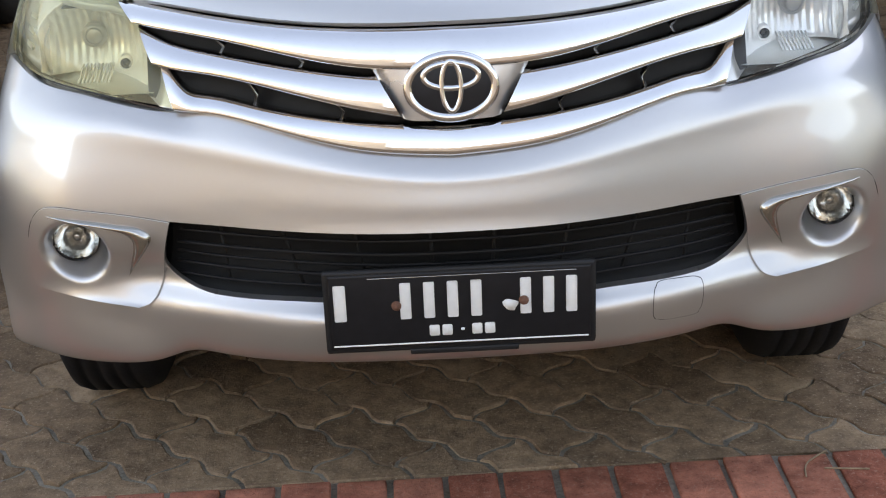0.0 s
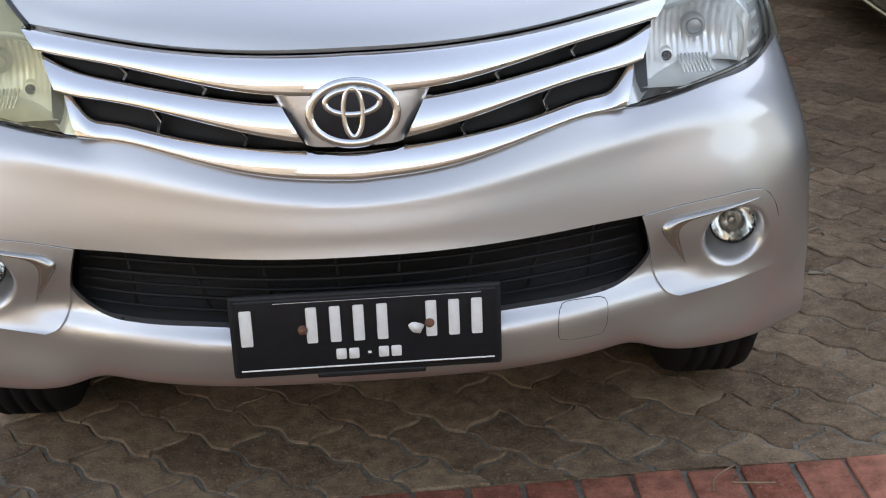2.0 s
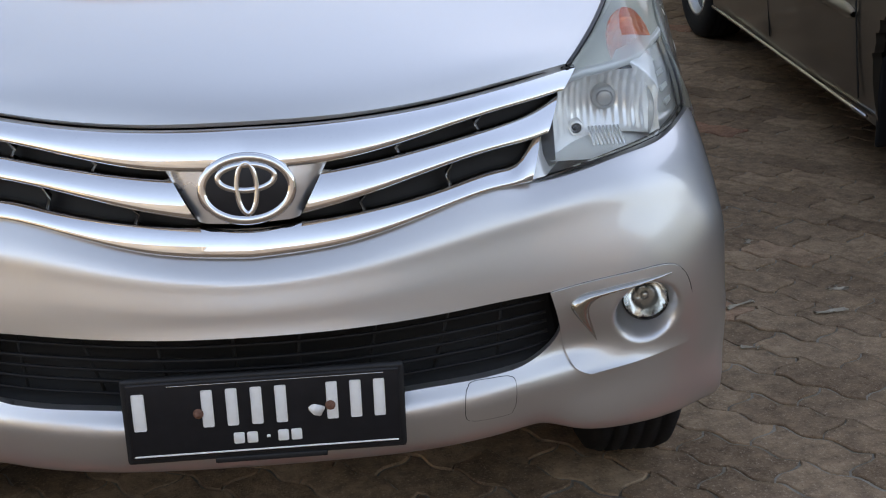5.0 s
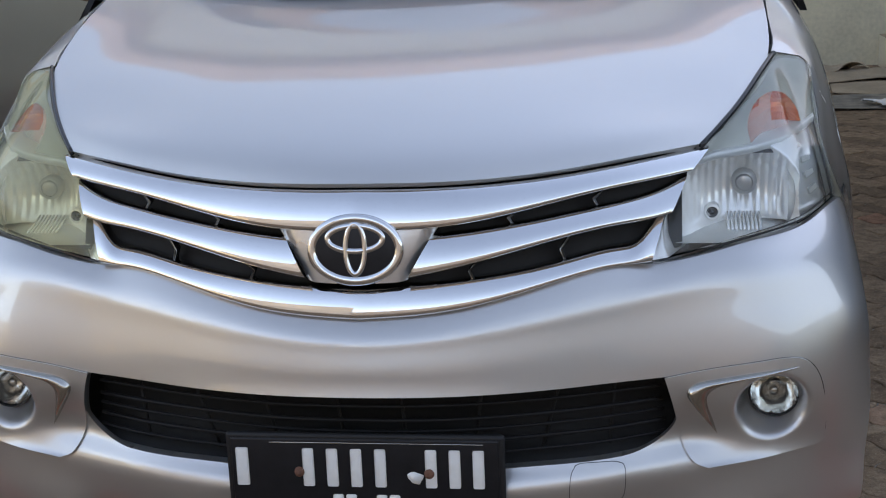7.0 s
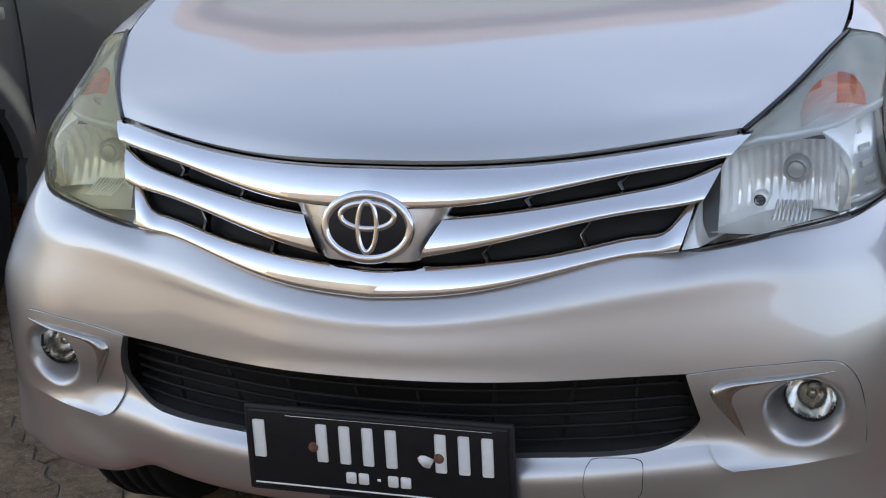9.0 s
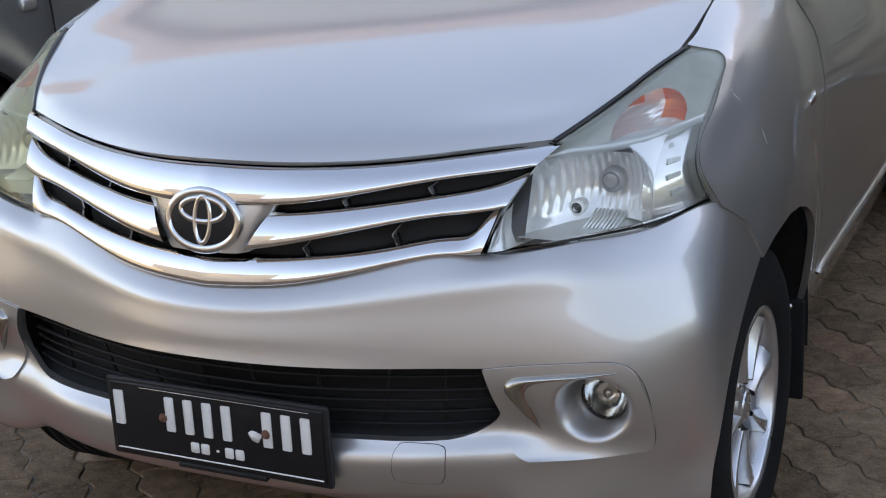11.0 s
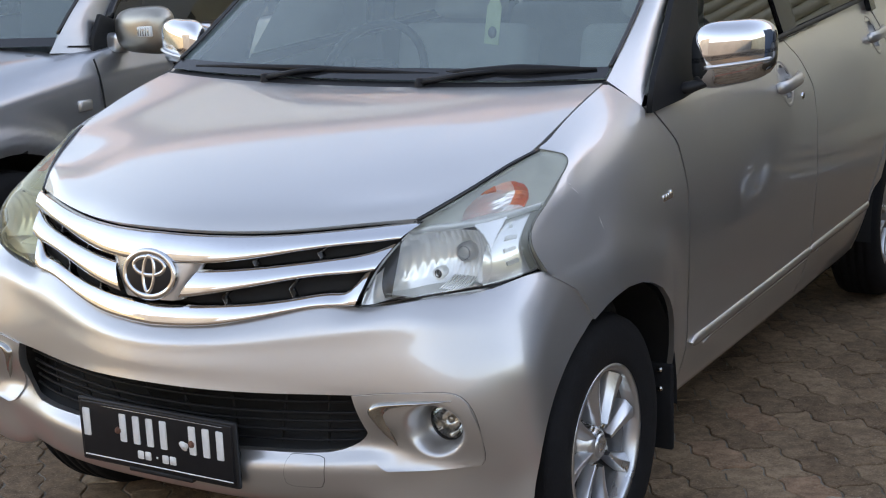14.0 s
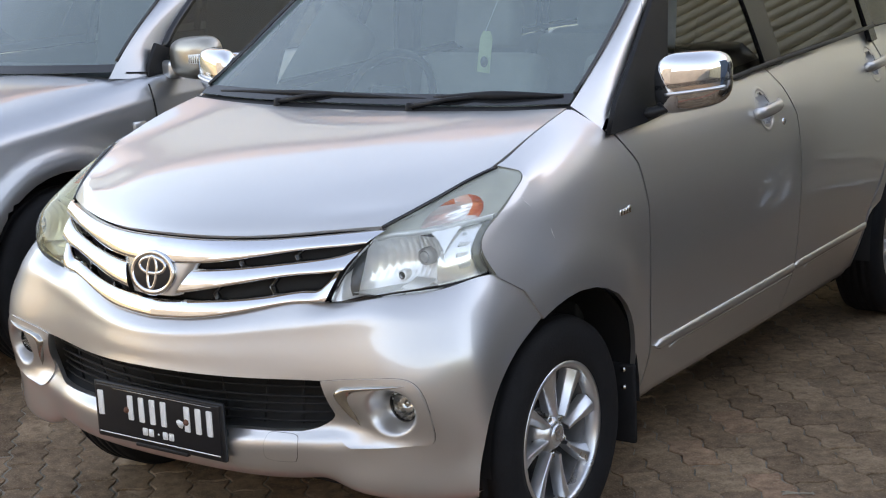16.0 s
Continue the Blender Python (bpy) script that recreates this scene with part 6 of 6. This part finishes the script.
tagged(part("pavement_bed", block(-7.5, -7, -.0115, 3.94, 6.9, -.0050, 0), SAND, smooth=False), "dark sand bed in the joints of the pavers", "sand bed", kind="structure")

# back wall with a pier, a recessed roller shutter and a boarded fascia
part("wall_back", joined(block(-12, 6.90, -.02, 1.93, 7.15, 2.9, 0), block(3.9, 6.90, -.02, 12, 7.15, 2.9, 0)), WALL_CREAM, smooth=False)
tagged(bpy.data.objects["wall_back"], "stained cream rendered wall behind the cars", "wall", kind="structure")
tagged(part("wall_upper", block(-12, 6.90, 2.9, 12, 7.15, 5.0, 0), WALL_UPPER, smooth=False), "pale grey painted upper wall under the eaves", "wall", kind="structure")
tagged(part("fascia", block(-12.2, 6.45, 5.0, 12.2, 7.3, 5.45, .02), FASCIA), "pinkish eaves board along the top of the wall", "fascia", kind="structure")
sh = thing("roller_shutter", "cream ribbed metal roller shutter, closed", "shutter", kind="structure")
for k in range(30):
    z = .005 + k * .097
    bm = grid_bm(np.array([[(x, 7.06 - o, z + q) for x in (1.93, 3.9)] for q, o in ((0, 0), (.012, .022), (.048, .034), (.082, .022), (.094, 0))]))
    part("slat", face_out(bm, (3.5, 8, z)), SHUTTER, sh)
tagged(part("wall_front", block(-3.2, -11.3, -.02, 14, -11.0, 3.8, 0), WALL_PALE, smooth=False), "weathered grey rendered wall across the yard", "wall", kind="structure")
tagged(part("wall_front_tall", block(-14, -11.5, -.02, -3.2, -11.1, 6.5, 0), WALL_SUNLIT, smooth=False), "tall cream rendered wall across the yard", "wall", kind="structure")
# Unseen sheet, added so no sun leaks through the slat gaps.
tagged(part("shutter_sun_stop", block(1.9, 7.08, -.02, 3.95, 7.14, 2.9, 0), SHUTTER, smooth=False), "added cream sheet that stops sun leaking between the shutter's slats", "wall", kind="structure")
tagged(part("wall_left", block(-12.3, -11, -.02, -12, 7, 3.4, 0), WALL_CREAM, smooth=False), "cream rendered wall closing the yard", "wall", kind="structure")
tagged(part("wall_far_right", block(12, -11, -.02, 12.3, 7, 3.4, 0), WALL_CREAM, smooth=False), "cream rendered wall closing the yard", "wall", kind="structure")
# Unseen wall, added to cut the sky's light on the right flank.
tagged(part("wall_right_blocker", joined(block(3.95, .4, -.02, 4.2, 3.2, 3.1, 0), block(3.95, 3.2, -.02, 4.2, 6.9, 2.3, 0)), WALL_BLOCKER, smooth=False), "unseen dark blue-grey wall added to hold back light from the right", "wall", kind="structure")

# cardboard, boxes and scraps at the foot of the wall
bx = thing("carton", "low cream cardboard carton by the shutter", "carton")
part("carton_body", moved(block(-.14, -.14, 0, .14, .14, .185, .004), Matrix.Translation((2.03, 6.72, 0)) @ Matrix.Rotation(radians(6), 4, "Z")), SHUTTER, bx)
part("flap", moved(block(-.15, -.13, .186, .15, .13, .190, .001, 1), Matrix.Translation((2.04, 6.71, 0)) @ Matrix.Rotation(radians(10), 4, "Z") @ Matrix.Rotation(radians(3), 4, "X")), CARD, bx)


def flat_sheet(name, label, category, cx, cy, w, h, turn, mat, wave=.012, z=.004, seed=1):
    rnd = random.Random(seed)
    n = 14
    g = np.array([[((u - .5) * w + .012 * rnd.uniform(-1, 1) * (i in (0, n - 1)), (v - .5) * h + .012 * rnd.uniform(-1, 1) * (j in (0, n - 1)),
                    wave * (1 + math.sin(u * 5 + seed) * math.cos(v * 4 + seed * 2))) for j, u in enumerate(np.linspace(0, 1, n))] for i, v in enumerate(np.linspace(0, 1, n))])
    bm = flange(face_out(grid_bm(g), (0, 0, -1)), .003)
    return tagged(part(name, moved(bm, Matrix.Translation((cx, cy, z)) @ Matrix.Rotation(radians(turn), 4, "Z")), mat), label, category)


flat_sheet("cardboard_sheet", "flattened brown cardboard lying by the wall", "cardboard", 1.82, 6.40, .85, .40, 6, CARD, .022, .004, 2)
flat_sheet("cardboard_sheet", "worn cardboard sheet lying on the pavers", "cardboard", 1.95, 6.02, .90, .36, -4, CARD, .008, .003, 3)
flat_sheet("sack_cloth", "dark flattened sacking on the pavers", "sacking", 1.80, 5.62, .80, .42, 3, SAND, .006, .003, 5)
flat_sheet("paper_scrap", "torn white paper scrap on the sacking", "paper", 1.80, 5.45, .26, .07, 4, PAPER, .006, .020, 4)
flat_sheet("paper_scrap", "torn white paper scrap on the sacking", "paper", 2.05, 5.50, .10, .06, 30, PAPER, .006, .020, 7)

flat_sheet("cardboard_piece", "torn curled piece of brown cardboard by the wall", "cardboard", 1.62, 6.62, .30, .20, 24, CARD, .035, .006, 8)
flat_sheet("cardboard_piece", "torn curled piece of brown cardboard by the wall", "cardboard", 2.22, 6.48, .26, .18, -30, CARD, .030, .006, 9)
flat_sheet("cardboard_piece", "small torn piece of cardboard on the sacking", "cardboard", 2.02, 5.70, .22, .14, 40, CARD, .018, .022, 12)
flat_sheet("paper_scrap", "crumpled white paper scrap on the sacking", "paper", 1.66, 5.50, .14, .06, -20, PAPER, .012, .020, 13)

# scraps and dry stalks between the cars and on the brick edging
rnd = random.Random(11)
for x, y, w, h, a in ((1.36, 1.20, .10, .018, 10), (1.43, 1.34, .05, .014, -8), (1.15, 1.28, .10, .012, 25), (1.30, 1.72, .04, .012, 60), (1.10, 1.02, .05, .010, -20)):
    flat_sheet("leaf_litter", "dry pale strip of leaf litter on the pavers", "litter", x, y, w * .8, h * .55, a, STRAW, .002, .003, int(x * 100))
for k, pts in enumerate(([(.62, .10), (.63, .14), (.66, .17), (.68, .185)], [(.66, .125), (.70, .12), (.74, .115)], [(1.12, 1.62), (1.18, 1.58), (1.22, 1.56)], [(.98, 2.45), (1.00, 2.46)])):
    tagged(part("dry_stalk", tube([tuple(p) for p in curve([(x, y, .006) for x, y in pts], 10)] if len(pts) > 2 else [(x, y, .006) for x, y in pts], .0018, 6), TWIG), "thin dry stalk lying on the paving", "stalk")

# red brick edging, one soldier course
EDGE = (.171, .020)
edging = tagged(part("brick_edging", block(-5, -.035, -.011, 3.95, .17, -.0048, 0), SAND, smooth=False), "red brick edging course set in the pavers", "brick edging", kind="structure")
bm = block(-.0455, -.099, -.010, .0455, .099, .004, .004, 2)
bme = bpy.data.meshes.new("brick")
for f in bm.faces:
    f.smooth = True
bm.to_mesh(bme)
bm.free()
bme.materials.append(BRICK_MAT)
slope = math.atan(EDGE[1])
for k in range(-40, 41):
    ob = new("brick", bme)
    x = .0165 + k * .1030
    ob.matrix_world = Matrix.Translation((x + rnd.uniform(-.002, .002), EDGE[0] + EDGE[1] * x - .101 + rnd.uniform(-.003, .003), rnd.uniform(-.002, .002))) @ Matrix.Rotation(slope + rnd.uniform(-.012, .012), 4, "Z") @ Matrix.Rotation(rnd.uniform(-.01, .01), 4, "X")
    ob.parent = edging

# zigzag concrete pavers, laid at 45 degrees
PL, PW = .222, .1115


def paver_outline(steps=12):
    """Long sides with two waves each, short sides with one; opposite sides run alike, so that neighbours lock."""
    long_at = lambda f: np.interp(f % 1.0, [0, .12, .26, .62, .76, 1], [.0055, .0105, .0085, -.0105, -.0085, .0055])
    short_at = lambda f: np.interp(f, [0, .18, .38, .62, .82, 1], [0, -.0095, -.0065, .0065, .0095, 0])
    n = steps // 2
    longs = [(k * PL / steps, float(long_at(k / n))) for k in range(steps + 1)]
    shorts = [(float(short_at(k / n)), k * PW / n) for k in range(n + 1)]
    dz = longs[0][1]
    longs = [(a, b - dz) for a, b in longs]
    pts = longs[:-1]
    pts += [(PL + a, b) for a, b in shorts[:-1]]
    pts += [(a, PW + b) for a, b in longs[:0:-1]]
    pts += [(a, b) for a, b in shorts[:0:-1]]
    return [(a - PL / 2, b - PW / 2 + .001) for a, b in pts]


PO, PO_FAR = paver_outline(), paver_outline(8)


def inset(poly, d):
    n, out = len(poly), []
    for i in range(n):
        p, a, b = Vector(poly[i]), Vector(poly[i - 1]), Vector(poly[(i + 1) % n])
        e1, e2 = (p - a).normalized(), (b - p).normalized()
        nn = Vector((-e1.y - e2.y, e1.x + e2.x))
        nn = nn.normalized() if nn.length > 1e-6 else Vector((-e1.y, e1.x))
        out.append(tuple(p + nn * d))
    return out


def clip_line(poly, keep_above):
    """Cuts a polygon along the edging's line (above it) or along the line below the bricks."""
    def side(p):
        return (p[1] - (EDGE[0] + EDGE[1] * p[0]) - .004) if keep_above else ((EDGE[0] + EDGE[1] * p[0]) - .206 - p[1])
    out = []
    for a, b in zip(poly, poly[1:] + poly[:1]):
        sa, sb = side(a), side(b)
        if sa >= 0:
            out.append(a)
        if (sa >= 0) != (sb >= 0):
            f = sa / (sa - sb)
            out.append((a[0] + (b[0] - a[0]) * f, a[1] + (b[1] - a[1]) * f))
    return out


def paver_faces(poly, z=0.0, tilt=(0, 0), gap=.0026):
    n = len(poly)
    low, mid, top = inset(poly, gap), inset(poly, gap + .0004), inset(poly, gap + .0030)
    c = np.mean(poly, axis=0)
    zz = lambda p, h: h + z + (p[0] - c[0]) * tilt[0] + (p[1] - c[1]) * tilt[1]
    vs = [(x, y, -.011) for x, y in low] + [(x, y, zz((x, y), -.0028)) for x, y in mid] + [(x, y, zz((x, y), 0)) for x, y in top]
    fs = [tuple(range(2 * n, 3 * n))]
    for i in range(n):
        j = (i + 1) % n
        fs += [(i, j, n + j, n + i), (n + i, n + j, 2 * n + j, 2 * n + i)]
    return vs, fs


def worn(poly, rr, d=.0022):
    return [(x + rr.uniform(-d, d), y + rr.uniform(-d, d)) for x, y in poly]


variants = []
for k in range(10):
    pv, pf = paver_faces(worn(PO, random.Random(500 + k), .0016), gap=.0034 + .0007 * k if k < 4 else .0012 + .0003 * (k - 4))
    pme = bpy.data.meshes.new("paver")
    pme.from_pydata(pv, [], pf)
    pme.materials.append(PAVER_MAT)
    variants.append(pme)
rot = Matrix.Rotation(radians(-45) + slope, 2)
allv, allf, singles = [], [], []
for i in range(-60, 61):
    for j in range(-120, 121):
        lx, ly = i * PL + (j % 2) * PL / 2, j * PW
        p = rot @ Vector((lx, ly))
        x, y = p.x - .009, p.y + .023
        if not (-6.5 < x < 6.5 and -6.9 < y < 6.85):
            continue
        line = EDGE[0] + EDGE[1] * x
        far_above, far_below = y - line > .15, line - .206 - y > .15
        rr = random.Random(i * 1000 + j)
        z, tl = rr.uniform(-.0025, .0015), (rr.uniform(-.018, .018), rr.uniform(-.018, .018))
        if far_above and (-1.15 < x < 1.75 and y < 1.15 and abs(x) + y * .6 < 2.0):
            singles.append((x, y, z, tl))
            continue
        world_poly = [tuple(rot @ Vector(q) + Vector((x, y))) for q in (PO if abs(x) < 2.6 and -.3 < y < 3.2 else PO_FAR)]
        if not (far_above or far_below):
            world_poly = clip_line(world_poly, y > line - .10)
            if len(world_poly) < 3:
                continue
            area = abs(sum(a[0] * b[1] - b[0] * a[1] for a, b in zip(world_poly, world_poly[1:] + world_poly[:1]))) / 2
            if area < .0006:
                continue
        v, f = paver_faces(worn(world_poly, rr, .0016), z, tl, rr.uniform(.0012, .0026) if y > .5 else rr.uniform(.0034, .0056))
        o = len(allv)
        allv += v
        allf += [tuple(k + o for k in q) for q in f]
me = bpy.data.meshes.new("pavement")
me.from_pydata(allv, [], allf)
me.materials.append(PAVER_REST)
pavement = tagged(new("pavement", me), "worn brown interlocking concrete pavers with sandy joints", "pavement", kind="structure")
singles.sort(key=lambda q: q[1])
for x, y, z, tl in singles[:300]:
    ob = new("paver", variants[int(abs(x * 733 + y * 977)) % 4 if y < .42 else 4 + int(abs(x * 733 + y * 977)) % 6])
    ob.matrix_world = Matrix.Translation((x, y, z)) @ Matrix.Rotation(radians(-45) + slope, 4, "Z") @ Euler((tl[1], tl[0], 0)).to_matrix().to_4x4()
    ob.parent = pavement
